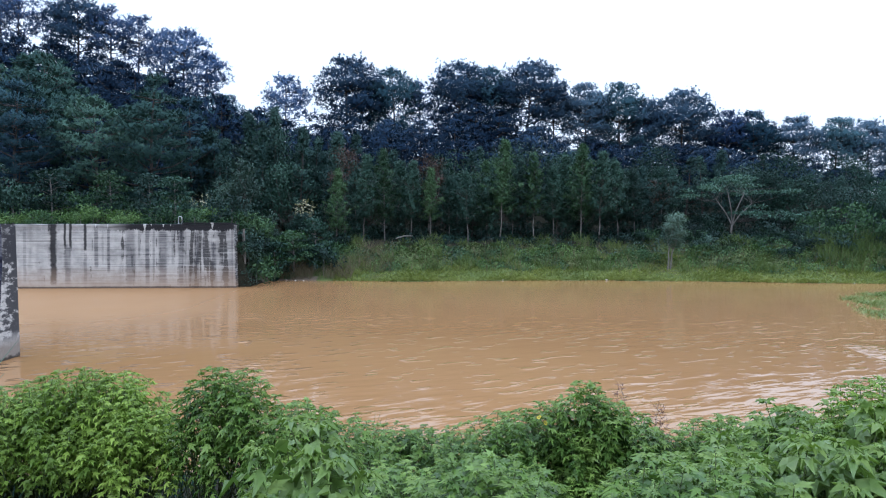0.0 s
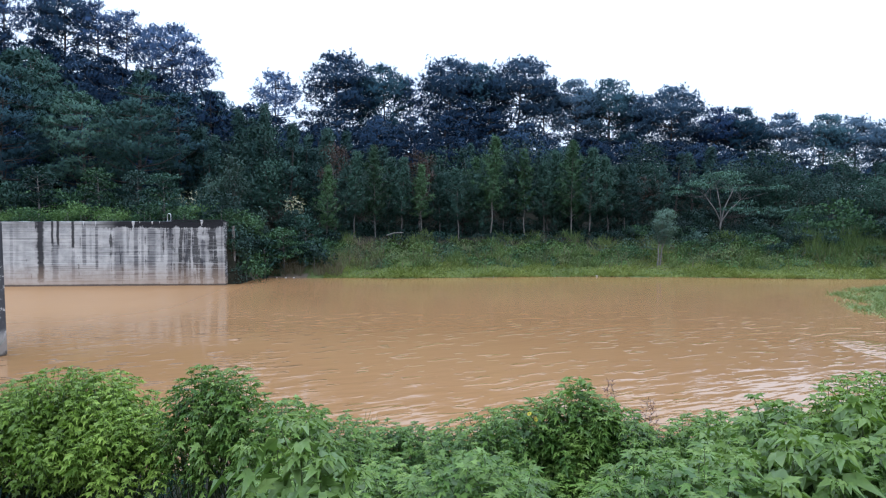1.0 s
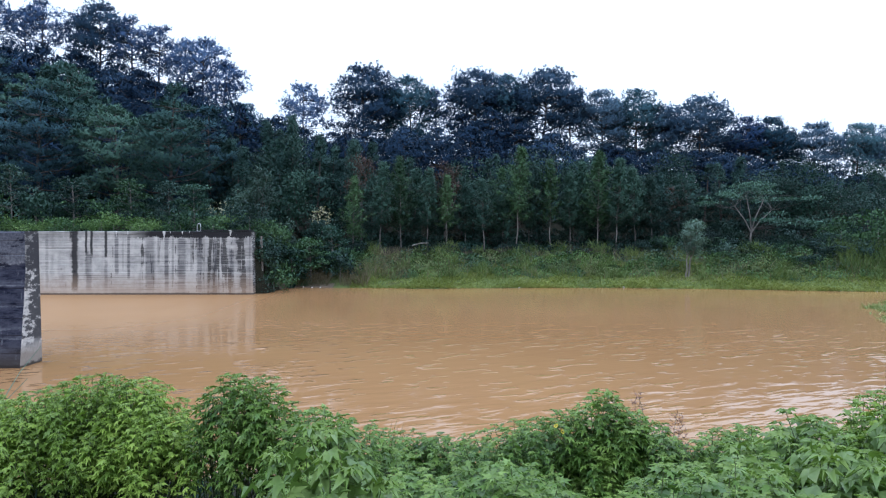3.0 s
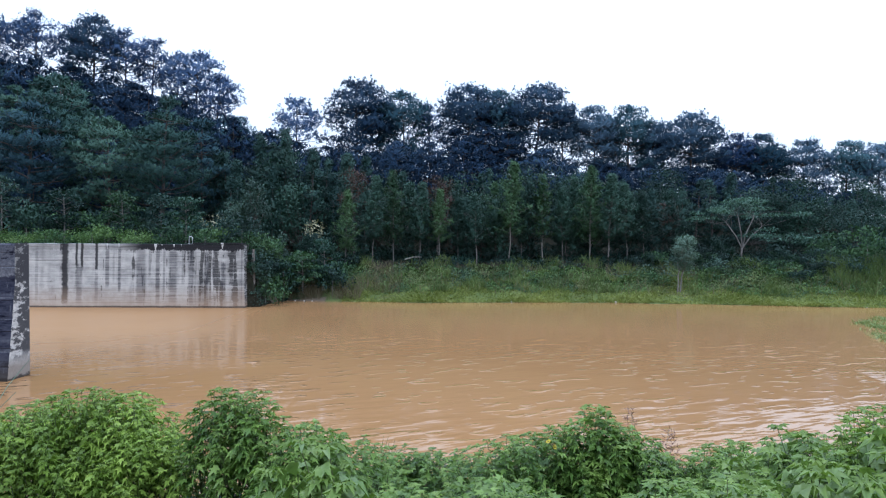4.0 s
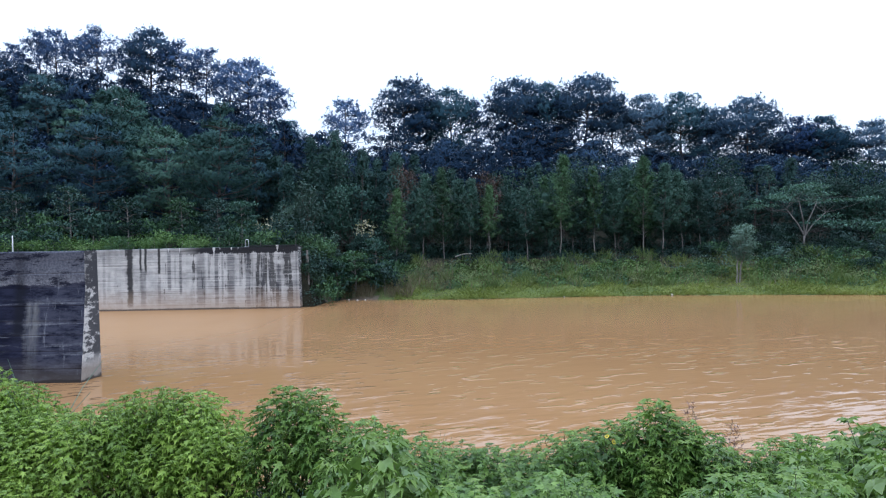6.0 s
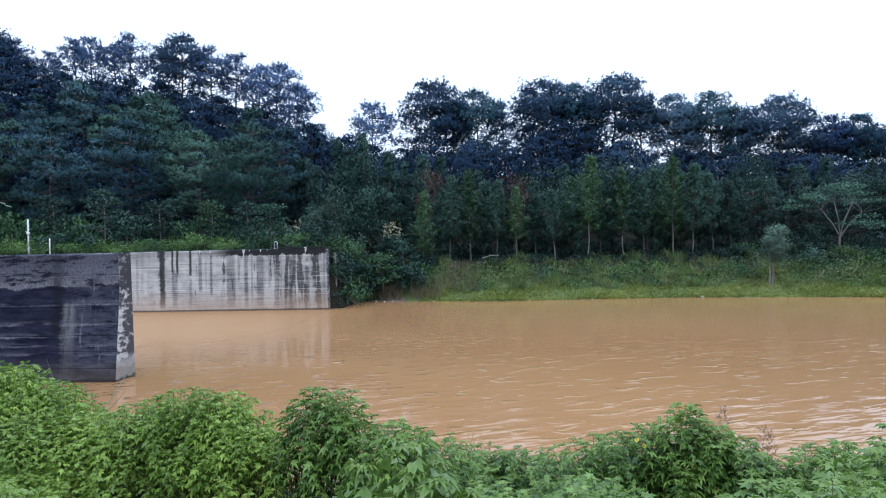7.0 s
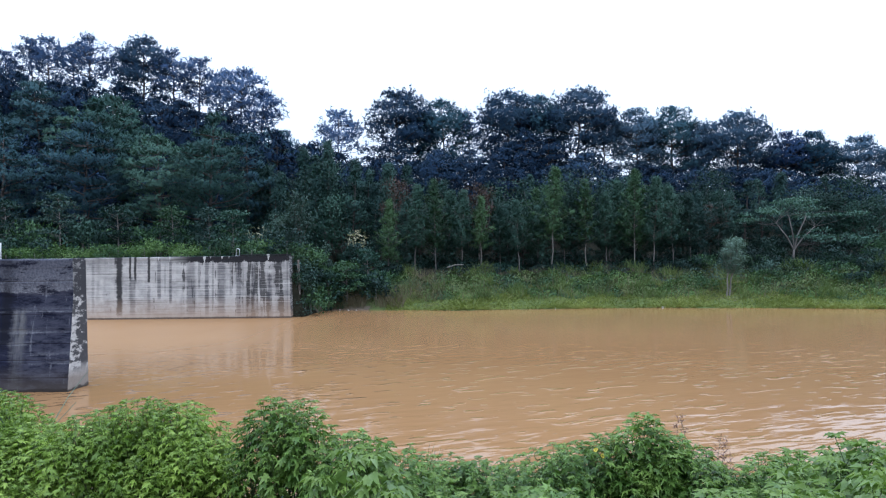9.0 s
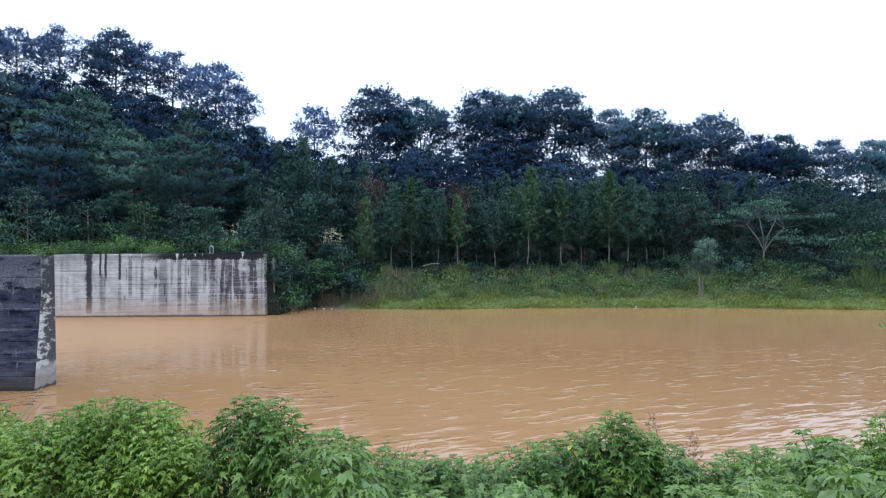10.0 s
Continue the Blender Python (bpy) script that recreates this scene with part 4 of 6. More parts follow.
LEFT_RIDGE_TREES = [
    (-68.5, 105, 41.7, 3), (-62.0, 105, 41.7, 3), (-52.6, 105, 40.7, 0), (-47.6, 105, 38.6, 3), (-43.6, 105, 37.3, 3), (-36.6, 104, 35.3, 3),
    (-33.0, 103, 31.3, 3), (-75.0, 104, 39.0, 3), (-80.0, 104, 41.2, 3), (-85.0, 103, 43.6, 1), (-91.0, 103, 46.0, 0), (-97.0, 103, 48.0, 1), (-57.0, 107, 40.0, 3), (-72.0, 106, 41.8, 3), (-66.0, 108, 40.8, 3), (-29.5, 100, 24.6, 2)]
spots = []
between = []
for row in (RIDGE_TREES, sorted(LEFT_RIDGE_TREES)):
    for a, b in zip(row, row[1:]):
        if -19 < a[0] < 55 or a[0] < -84:
            between.append(((a[0] + b[0]) / 2 + rng_woods.uniform(-1, 1), max(a[1], b[1]) + rng_woods.uniform(2, 5),
                            min(a[2], b[2]) - rng_woods.uniform(0.3, 2.0), a[3] + b[3]))
for x, y, top, pick in RIDGE_TREES + LEFT_RIDGE_TREES + between:
    spots.append((x, y, top + 0.3 - float(ground_height(x, y)), pick))
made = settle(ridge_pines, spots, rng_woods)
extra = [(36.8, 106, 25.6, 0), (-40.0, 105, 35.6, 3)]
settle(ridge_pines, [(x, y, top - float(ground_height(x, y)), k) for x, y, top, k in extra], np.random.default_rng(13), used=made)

def scatter(rng, n, xr, yr, gap, tries=4000):
    got = []
    for _ in range(tries):
        x, y = rng.uniform(*xr), rng.uniform(*yr)
        if all((x - a) ** 2 + (y - b) ** 2 > gap * gap for a, b in got):
            got.append((x, y))
            if len(got) == n:
                break
    return got


# Pines over the big left hillside.
spots, dark_spots = [], []
for k, (x, y) in enumerate(sorted(scatter(rng_woods, 42, (-98, -25), (67, 100), 7.2), key=lambda p: p[1])):
    if x / y < -1.02:
        continue
    room = skyline_limit(x, y) - float(ground_height(x, y))
    h = min(rng_woods.uniform(13.5, 19.0), room * rng_woods.uniform(0.72, 1.06))
    if h > 4:
        # Pines on the bearings shaded by the ridge trees get the darkened needles.
        spots.append((x, y, h, 4 if -0.49 < x / y < -0.35 and y > 84 else k % 4))
spots += [(-45.2, 81, 19.0, 0), (-33.8, 83, 15.5, 3)]
settle(slope_pines, spots, rng_woods)
for k, (x, y) in enumerate(scatter(rng_woods, 48, (-96, -27), (74, 101), 5.2)):
    h = (skyline_limit(x, y) - float(ground_height(x, y))) * rng_woods.uniform(0.5, 0.75)
    if x / y > -1.02 and 4 < h:
        dark_spots.append((x, y, min(h, 13.0), k))
for k, x in enumerate(np.arange(-92, -31, 2.7)):
    y = rng_woods.uniform(96, 101)
    dark_spots.append((x, y, (skyline_limit(x, y) - float(ground_height(x, y))) * rng_woods.uniform(0.86, 1.02), k))

# Mixed woods on the middle and right slopes.
mixed = [
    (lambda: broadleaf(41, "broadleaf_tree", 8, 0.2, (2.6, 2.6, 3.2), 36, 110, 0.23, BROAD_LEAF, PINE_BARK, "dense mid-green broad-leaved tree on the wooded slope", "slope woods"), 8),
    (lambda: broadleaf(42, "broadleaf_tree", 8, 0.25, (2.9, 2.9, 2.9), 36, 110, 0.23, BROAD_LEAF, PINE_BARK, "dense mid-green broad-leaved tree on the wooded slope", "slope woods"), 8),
    (lambda: slim_tree(43, 9, 0.12, 2.3, FEATHER_LEAF, "young slender tree with fresh green crown on the slope"), 9),
    (lambda: pine(44, 10, 0.08, 2.5, 9, FEATHER_LEAF, "young pointed pine among the slope woods", 0.9, 0.05, 1.0, (0.30, 0.09)), 10),
    (lambda: broadleaf(45, "broadleaf_tree", 7, 0.15, (2.7, 2.7, 2.8), 36, 110, 0.23, GREY_LEAF, PINE_BARK, "grey-green broad-leaved tree on the wooded slope", "slope woods"), 7),
    (lambda: broadleaf(46, "broadleaf_tree", 8, 0.2, (2.7, 2.7, 3.2), 36, 110, 0.23, MID_LEAF, PINE_BARK, "lighter green broad-leaved tree on the wooded slope", "slope woods"), 8)]
spots = []
for k, (x, y) in enumerate(scatter(rng_woods, 165, (-26, 96), (69, 104), 3.4)):
    if x / y > 0.98 or (abs(x - 32.6) < 3.5 and y < 70.5):
        continue
    room = skyline_limit(x, y) - float(ground_height(x, y))
    high = y > 84 + rng_woods.uniform(-5, 5)
    if high:
        h = room * rng_woods.uniform(0.84, 1.16) * (0.80 if x > 50 else 0.88 if x > 18 else 1.0)
        if h > 4 and not (x > 60 and k % 2):
            dark_spots.append((x, y, h, k))
    else:
        h = min(rng_woods.uniform(6.0, 11.5), room * rng_woods.uniform(0.7, 1.05))
        if h > 2.5:
            spots.append((x, y, h, int(rng_woods.choice([0, 1, 2, 3, 4, 5], p=[0.09, 0.09, 0.30, 0.34, 0.04, 0.14]))))
spots += [(-15.5, 74, 13.3, 2), (-13.4, 75, 12.2, 2), (-11.8, 73, 11.0, 3), (-19.0, 75, 13.0, 2), (-17.3, 73, 11.6, 2), (-22.5, 74, 11.0, 3), (-20.6, 72, 9.6, 2), (-7.0, 76, 11.5, 3),
          (-9.4, 75, 11.6, 2), (-25.5, 72, 9.0, 2), (-13.5, 70, 8.5, 5), (-24.0, 75, 11.0, 2), (-16.5, 70, 8.8, 2), (-10.2, 71, 9.4, 2),
          (40.8, 70.5, 6.5, 5), (44.5, 67.5, 6.0, 4), (48.5, 66.5, 6.2, 5), (38.0, 72.5, 7.0, 5), (53.0, 65.0, 6.5, 4)]
for x, y, top in ((-26.0, 99, 20.5), (-23.0, 101, 19.5), (-18.0, 102, 20.0), (-15.0, 101, 20.5)):
    dark_spots.append((x, y, top - float(ground_height(x, y)), 0))
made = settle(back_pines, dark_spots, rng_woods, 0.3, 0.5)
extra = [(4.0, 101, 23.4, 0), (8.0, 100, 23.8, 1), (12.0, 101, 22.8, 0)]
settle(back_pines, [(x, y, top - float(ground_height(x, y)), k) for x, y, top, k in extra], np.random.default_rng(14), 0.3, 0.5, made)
settle(mixed, spots, rng_woods, 0.3, 0.35)

# The front rank of young trees along the bank.
young = [
    (lambda: slim_tree(51, 10, 0.32, 1.8, YOUNG_LEAF, "slender young tree with pale straight trunk and fresh green crown", PALE_BARK), 10),
    (lambda: slim_tree(52, 10, 0.24, 2.2, YOUNG_LEAF, "slender young tree with grey trunk and loose green crown"), 10),
    (lambda: slim_tree(53, 10, 0.30, 2.1, MID_LEAF, "slender young tree with pale straight trunk and darker crown"), 10)]
FRONT_TREES = [
    (-8.2, 65, 8.0, 1), (-5.6, 66, 8.8, 2), (-3.6, 67, 9.5, 1), (-1.0, 66, 8.2, 2), (1.0, 66, 7.5, 0), (2.9, 67, 7.0, 2), (4.8, 66, 7.4, 2),
    (8.0, 66, 10.4, 0), (9.6, 68, 7.6, 2), (11.7, 67.5, 9.3, 0), (13.6, 67, 7.8, 2), (16.3, 66.5, 10.0, 1), (18.0, 66, 9.4, 2), (20.3, 67, 8.4, 2),
    (22.0, 67, 7.6, 2), (24.0, 69, 6.8, 2), (14.9, 69, 9.0, 2), (6.4, 69, 8.5, 1)]
settle(young, FRONT_TREES, rng_woods)
fillers = [
    (lambda: slim_tree(54, 8, 0.10, 2.5, FEATHER_LEAF, "feathery dark green tree between the young trees", None, 84), 8),
    (lambda: slim_tree(55, 8, 0.15, 2.9, MID_LEAF, "wide loose green tree between the young trees", None, 90), 8)]
settle(fillers, [(-6.6, 67.6, 7.6, 0), (-2.3, 68.4, 8.4, 1), (3.9, 68.2, 7.0, 0), (6.9, 67.6, 6.6, 1), (10.7, 69.0, 8.6, 0), (14.3, 68.6, 6.8, 1), (19.2, 68.4, 8.8, 0),
                 (21.3, 69.0, 7.4, 1), (23.2, 68.4, 7.8, 0), (25.8, 69.6, 6.6, 1), (0.2, 68.8, 7.4, 0), (17.1, 69.4, 9.6, 1)], rng_woods)


def rusty(x, y, h):
    root = broadleaf(61 + int(abs(x)), "dead_tree", h, 0.35, (1.9, 1.6, h * 0.3), 22, 75, 0.24, RUST_LEAF, GREY_BARK, "dying tree with rust-brown leaves in the woods", "rusty trees")
    root.matrix_basis = place(x, y, 40, 1.0, 0.3)


rusty(-7.7, 68.6, 10.2)
rusty(0.9, 68.6, 9.6)
rusty(25.4, 71, 6.2)

# The flat-crowned tree with pale forked limbs on the right.
def umbrella_tree(x, y):
    rng = np.random.default_rng(71)
    root = tagged(new("umbrella_tree"), "flat-topped spreading tree with pale forked limbs", "tree")
    root.matrix_basis = place(x, y, 0, 1.0, 0.2)
    wood = Tubes()
    wood.add([(0.10, 0, -0.2), (0.0, 0.05, 0.8), (0.06, 0, 1.8)], 0.12, 0.09, 8)
    pieces = []

    def plate(limb, knee, c, r):
        """A flat leafy plate at c, borne by twigs from the knee."""
        limb.add(limb_points(rng, knee, c - np.array([0, 0, 0.1]), 0.0), 0.020, 0.007, 3)
        p, o = ball(rng, int(105 * r), (r * 1.35, r, 0.15))
        p[:, 2] -= 0.06 * (p[:, 0] ** 2 + p[:, 1] ** 2)
        pieces.append(rhombs(rng, c + p, unit(o * np.array([0.5, 0.5, 1.6])), 0.22, 0.5))

    for i, (lean, high, spread) in enumerate([(-1.55, 4.3, 1.6), (-0.35, 5.0, 1.5), (0.95, 4.8, 1.5), (1.9, 3.9, 1.8)]):
        limb = Tubes()
        elbow = np.array([lean * 0.42, rng.uniform(-0.3, 0.3), 1.7 + 0.45 * (high - 1.7)])
        knee = np.array([lean * 1.05, rng.uniform(-0.6, 0.6), high])
        limb.add([(0.06, 0, 1.6), tuple(elbow), tuple(knee)], 0.075, 0.038, 6)
        for j in range(6):
            far = np.array([lean * 1.35 + rng.normal(0, spread), rng.normal(0, 1.6), 0])
            far[2] = 6.5 - 0.045 * (far[0] - 0.2) ** 2 - 0.04 * far[1] ** 2 + rng.uniform(-1.1, 0.30)
            plate(limb, knee, far, rng.uniform(0.75, 1.25))
        mesh_part("limb", limb.mesh("limb", GREY_BARK), root, "pale grey forked limb")
    low = Tubes()
    for k in range(15):
        c = np.array([rng.uniform(0.6, 6.2), rng.uniform(-2.0, 1.0), 0])
        c[2] = 3.6 - 0.20 * c[0] + rng.uniform(-0.5, 0.4)
        plate(low, np.array([0.5, 0, 2.0]), c, rng.uniform(0.8, 1.2))
    for k in range(6):
        c = np.array([rng.uniform(-5.0, -2.2), rng.uniform(-1.5, 1.0), rng.uniform(4.4, 5.6)])
        plate(low, np.array([-1.2, 0, 3.9]), c, rng.uniform(0.7, 1.1))
    mesh_part("limb", low.mesh("limb", PINE_BARK), root, "thin dark side branches")
    mesh_part("trunk", wood.mesh("trunk", GREY_BARK), root, "pale grey trunk")
    mesh_part("crown", crown_mesh("crown", pieces, (0, 0, 3.5), UMBRELLA_LEAF, 0.9, 0.2, 0.2), root)


umbrella_tree(31.9, 66.6)

def layered_tree(seed, x, y, h, w, leaf, plates, label):
    """A broad-leaved tree whose foliage lies in flat overlapping layers, lit on top and dark below."""
    rng = np.random.default_rng(seed)
    root = tagged(new("layered_tree"), label, "tree", "layered trees by the wall")
    root.matrix_basis = place(x, y, 0, 1.0, 0.2)
    wood = Tubes()
    wood.add([(0, 0, 0), (0.1, 0, h * 0.4), (0.0, 0, h * 0.85)], 0.09, 0.03, 7)
    pieces = []
    for k in range(plates):
        u = (k + 0.5) / plates
        a = k * 2.4 + rng.uniform(-0.4, 0.4)
        reach = w * (1.05 - 0.75 * u) * rng.uniform(0.55, 1.0)
        c = np.array([math.cos(a) * reach, math.sin(a) * reach, h * (0.32 + 0.66 * u) + rng.normal(0, 0.12)])
        wood.add(limb_points(rng, (0, 0, c[2] - 0.5), c - np.array([0, 0, 0.1]), 0.0, 3), 0.03, 0.01, 4)
        r = rng.uniform(0.65, 1.05) * (0.55 + 0.22 * w)
        p, o = ball(rng, int(120 * r), (r * 1.2, r * 1.2, 0.20))
        p[:, 2] -= 0.10 * (p[:, 0] ** 2 + p[:, 1] ** 2)
        pieces.append(rhombs(rng, c + p, unit(o * np.array([0.5, 0.5, 1.5]) + np.array([0, 0, 0.25])), 0.24, 0.55))
    mesh_part("trunk", wood.mesh("trunk", GREY_BARK), root)
    mesh_part("crown", crown_mesh("crown", pieces, (0, 0, h * 0.5), leaf, 0.9, 0.25, 0.1), root)


LAYERED = "green tree with flat leafy layers beside the wall"
for k, (x, y, h, w, leaf) in enumerate([
        (-11.2, 58.6, 4.2, 1.9, YOUNG_LEAF), (-12.6, 57.4, 3.8, 1.5, MID_LEAF), (-9.6, 60.6, 4.6, 1.7, MID_LEAF), (-21.6, 59.0, 4.6, 1.8, MID_LEAF), (-27.0, 58.6, 5.0, 2.0, YOUNG_LEAF),
        (-32.5, 59.4, 5.4, 2.2, MID_LEAF), (-37.5, 58.6, 6.4, 2.4, GREY_LEAF), (-43.0, 59.2, 6.0, 2.2, MID_LEAF), (-24.4, 60.5, 5.0, 1.8, GREY_LEAF)]):
    layered_tree(860 + k, x, y, h, w, leaf, 16, LAYERED)

# The small tree with the white trunk at the water.
def white_stemmed_tree(x, y):
    rng = np.random.default_rng(81)
    root = tagged(new("small_tree"), "small grey-green tree with two whitish stems on the grassy bank", "tree")
    root.matrix_basis = place(x, y, 0, 1.0, 0.1)
    pieces = []
    for foot, lean in ((-0.10, 0.25), (0.12, 0.75)):
        stem = Tubes()
        stem.add([(foot, 0, 0), (foot + 0.10, 0.03, 0.8), (foot * 1.5 + 0.10, 0, 1.6), (lean, 0.05, 2.7), (lean + 0.1, 0, 4.2)], 0.085, 0.03, 7)
        for k in range(7):
            c = np.array([0.55 + rng.normal(0, 0.4), rng.normal(0, 0.4), rng.uniform(2.8, 4.6)])
            stem.add(limb_points(rng, (foot * 1.5 + 0.12, 0, 1.7 + 0.1 * k), c, 0.0), 0.028, 0.008, 4)
        mesh_part("trunk", stem.mesh("trunk", PALE_BARK), root, "whitish crooked stem")
    for k in range(52):
        d = unit(rng.normal(size=(1, 3)))[0] * np.array([1.05, 1.0, 1.70]) * rng.uniform(0.5, 1.0)
        p, o = ball(rng, 80, (0.55, 0.55, 0.36))
        pieces.append(rhombs(rng, np.array([0.5, 0, 3.65]) + d + p, o, 0.16))
    mesh_part("crown", crown_mesh("crown", pieces, (0.55, 0, 3.4), SILVER_LEAF, 0.7, 0.5, 0.15), root)


white_stemmed_tree(22.45, 58.7)

# Flowering trees over the end of the far wall.
flower_tree = broadleaf(82, "flowering_tree", 5.2, 0.3, (1.6, 1.6, 1.7), 20, 80, 0.26, BROAD_LEAF, GREY_BARK, "broad-leaved tree with cream blossom above the bank")
flower_tree.matrix_basis = place(-11.0, 63.5, 0, 1.0, 0.2)
for k, (x, y, h) in enumerate([(-15.7, 60.0, 6.2), (-13.7, 60.5, 4.8), (-17.6, 61.0, 4.6), (-11.9, 59.8, 3.6)]):
    draped = broadleaf(85 + k, "draped_tree", h, 0.2, (1.2, 1.2, h * 0.42), 26, 90, 0.21, DRAPE_LEAF, GREY_BARK, "grey-green tree draped with creepers beside the wall", "draped trees")
    draped.matrix_basis = place(x, y, 50 * k, 1.0, 0.2)
rng_b = np.random.default_rng(83)
p, o = ball(rng_b, 150, (1.2, 1.2, 1.0))
v, f, _ = rhombs(rng_b, p + np.array([0.1, -0.6, 4.6]), o, 0.2, 0.8)
mesh_part("blossom", mesh_from("blossom", v, f, BLOSSOM), flower_tree, "clusters of cream blossom")
flower_shrub = broadleaf(84, "flowering_shrub", 3.2, 0.15, (1.6, 1.6, 1.3), 16, 80, 0.24, GREY_LEAF, GREY_BARK, "shrub with whitish flowers behind the wall top", category="shrub")
flower_shrub.matrix_basis = place(-19.3, 60.0, 0, 1.0, 0.2)
p, o = ball(rng_b, 110, (1.4, 1.4, 0.8))
v, f, _ = rhombs(rng_b, p + np.array([0.0, -0.4, 2.3]), o, 0.18, 0.8)
mesh_part("blossom", mesh_from("blossom", v, f, BLOSSOM), flower_shrub, "clusters of white flowers")


# ---------------------------------------------------------------- shrubs of the far bank
shrubs = [
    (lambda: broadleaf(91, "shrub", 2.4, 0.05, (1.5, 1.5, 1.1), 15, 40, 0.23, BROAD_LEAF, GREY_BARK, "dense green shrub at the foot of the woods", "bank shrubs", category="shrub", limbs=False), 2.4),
    (lambda: broadleaf(92, "shrub", 2.4, 0.05, (1.8, 1.8, 1.1), 15, 40, 0.24, YOUNG_LEAF, GREY_BARK, "fresh green spreading shrub on the bank", "bank shrubs", category="shrub", limbs=False), 2.4),
    (lambda: broadleaf(93, "shrub", 2.4, 0.05, (1.4, 1.4, 1.2), 14, 40, 0.21, GREY_LEAF, GREY_BARK, "grey-green shrub on the bank", "bank shrubs", category="shrub", limbs=False), 2.4),
    (lambda: broadleaf(94, "shrub", 2.4, 0.02, (1.7, 1.7, 1.15), 16, 40, 0.2, TERRACE_LEAF, GREY_BARK, "rounded bright green shrub on the ground behind the wall", "bank shrubs", category="shrub", limbs=False), 2.4)]
spots = []
for k, (x, y) in enumerate(scatter(rng_woods, 52, (-13, 62), (62.2, 65.4), 1.9)):
    if abs(x - 23) > 2.2 or y > 64:
        spots.append((x, y - 0.12 * max(0, x - 20), rng_woods.uniform(1.2, 2.3), k % 3))
for k, (x, y) in enumerate(scatter(rng_woods, 40, (-58, -15.5), (55.5, 66), 2.4)):
    spots.append((x, y, rng_woods.uniform(1.0, 2.2) if y < 58 else rng_woods.uniform(2.5, 5.0), 3 if y < 58 else k % 3))
for k, (x, y) in enumerate(scatter(rng_woods, 10, (-13.6, -8.5), (58.2, 63), 1.5)):
    spots.append((x, y, rng_woods.uniform(1.6, 3.4), 0 if k % 3 else 1))
for k, (x, y) in enumerate(scatter(rng_woods, 10, (-12, 26), (67, 70), 1.7)):
    spots.append((x, y, rng_woods.uniform(0.8, 1.7), 0))
for k, (x, y) in enumerate(scatter(rng_woods, 16, (36, 70), (57, 68), 2.6)):
    spots.append((x, y, rng_woods.uniform(2.2, 4.6), k % 3))
spots += [(29.6, 69.6, 2.6, 0), (35.4, 70.2, 3.2, 0), (33.0, 70.6, 2.8, 0), (27.6, 69.0, 2.4, 2), (38.5, 69.0, 3.0, 0), (31.4, 69.2, 1.8, 0), (41.5, 68.0, 3.4, 2)]
spots += [(-13.7, 53.2, 2.3, 2), (-13.3, 54.1, 2.9, 1), (-12.8, 55.3, 3.0, 2), (-12.1, 56.6, 2.5, 1), (-13.9, 52.8, 1.6, 0), (-12.6, 54.6, 2.0, 1), (-14.6, 53.6, 1.8, 1)]
for k, (x, y) in enumerate(scatter(rng_woods, 14, (-15.2, -11.6), (52.9, 58.3), 1.05)):
    spots.append((x, y, rng_woods.uniform(1.6, 3.0), (0, 2, 1)[k % 3]))
for k, (x, y) in enumerate(scatter(rng_woods, 30, (-52, -15.6), (53.2, 56.8), 1.6)):
    spots.append((x, y, rng_woods.uniform(1.0, 2.3), (3, 3, 1, 0)[k % 4]))
for k, (x, y) in enumerate(scatter(rng_woods, 22, (30, 62), (65.5, 72), 2.2)):
    spots.append((x, y, rng_woods.uniform(1.6, 3.2), 0 if k % 5 else 2))
for k, (x, y) in enumerate(scatter(rng_woods, 48, (-9, 60), (58.5, 63.5), 1.5)):
    k = k % 3
    if abs(x - 23) > 1.8:
        spots.append((x, y - 0.16 * max(0, x - 20), rng_woods.uniform(0.45, 1.0), k))
for k, (x, y) in enumerate(scatter(rng_woods, 95, (-11, 62), (60.3, 65.5), 1.25)):
    if abs(x - 23) > 1.6 or y > 62:
        spots.append((x, y - 0.2 * max(0, x - 22), rng_woods.uniform(0.8, 1.7), (1, 2, 1, 0, 1)[k % 5]))
spots += [(-14.0, 52.5, 1.2, 1), (-13.4, 52.9, 1.7, 2), (-12.7, 53.6, 1.8, 1), (-12.0, 54.7, 1.9, 2), (-11.5, 55.8, 1.6, 1), (-11.0, 57.2, 1.2, 1)]
spots += [(-13.2, 57.0, 3.0, 1), (-12.6, 56.0, 2.8, 2), (-12.9, 58.5, 3.2, 1), (-13.8, 56.5, 2.6, 2), (-12.2, 59.5, 3.0, 2), (-13.8, 59.0, 3.0, 1),
          (-14.3, 57.6, 2.4, 1), (-14.2, 55.0, 2.2, 2), (-13.6, 60.6, 3.2, 2), (-13.0, 55.0, 2.4, 1)]
for k, (x, y) in enumerate(scatter(rng_woods, 60, (-8, 60), (58.0, 61.5), 1.3)):
    if abs(x - 23) > 1.5:
        spots.append((x, y - 0.2 * max(0, x - 22), rng_woods.uniform(0.45, 0.85), (1, 3, 2, 1)[k % 4]))
for k, (x, y) in enumerate(scatter(rng_woods, 30, (24.5, 58), (60.5, 66), 1.7)):
    spots.append((x, y - 0.2 * (x - 22), rng_woods.uniform(1.3, 2.1), (0, 1, 0, 2)[k % 4]))
spots = [p for p in spots if not (abs(p[0] - 0.483 * p[1]) < 2.6 and 59 < p[1] < 68 and p[2] > 0.9)]
spots = [p for p in spots if not (abs(p[0] - 0.3824 * p[1]) < 1.3 and p[1] < 62)]
spots = [p for p in spots if not (p[2] < 1.25 and p[0] > -11) and not (-13.2 < p[0] < -8.0 and p[1] < 58.6)]
spots = [p for p in spots if not (-7 < p[0] < 19 and p[1] < 66)]
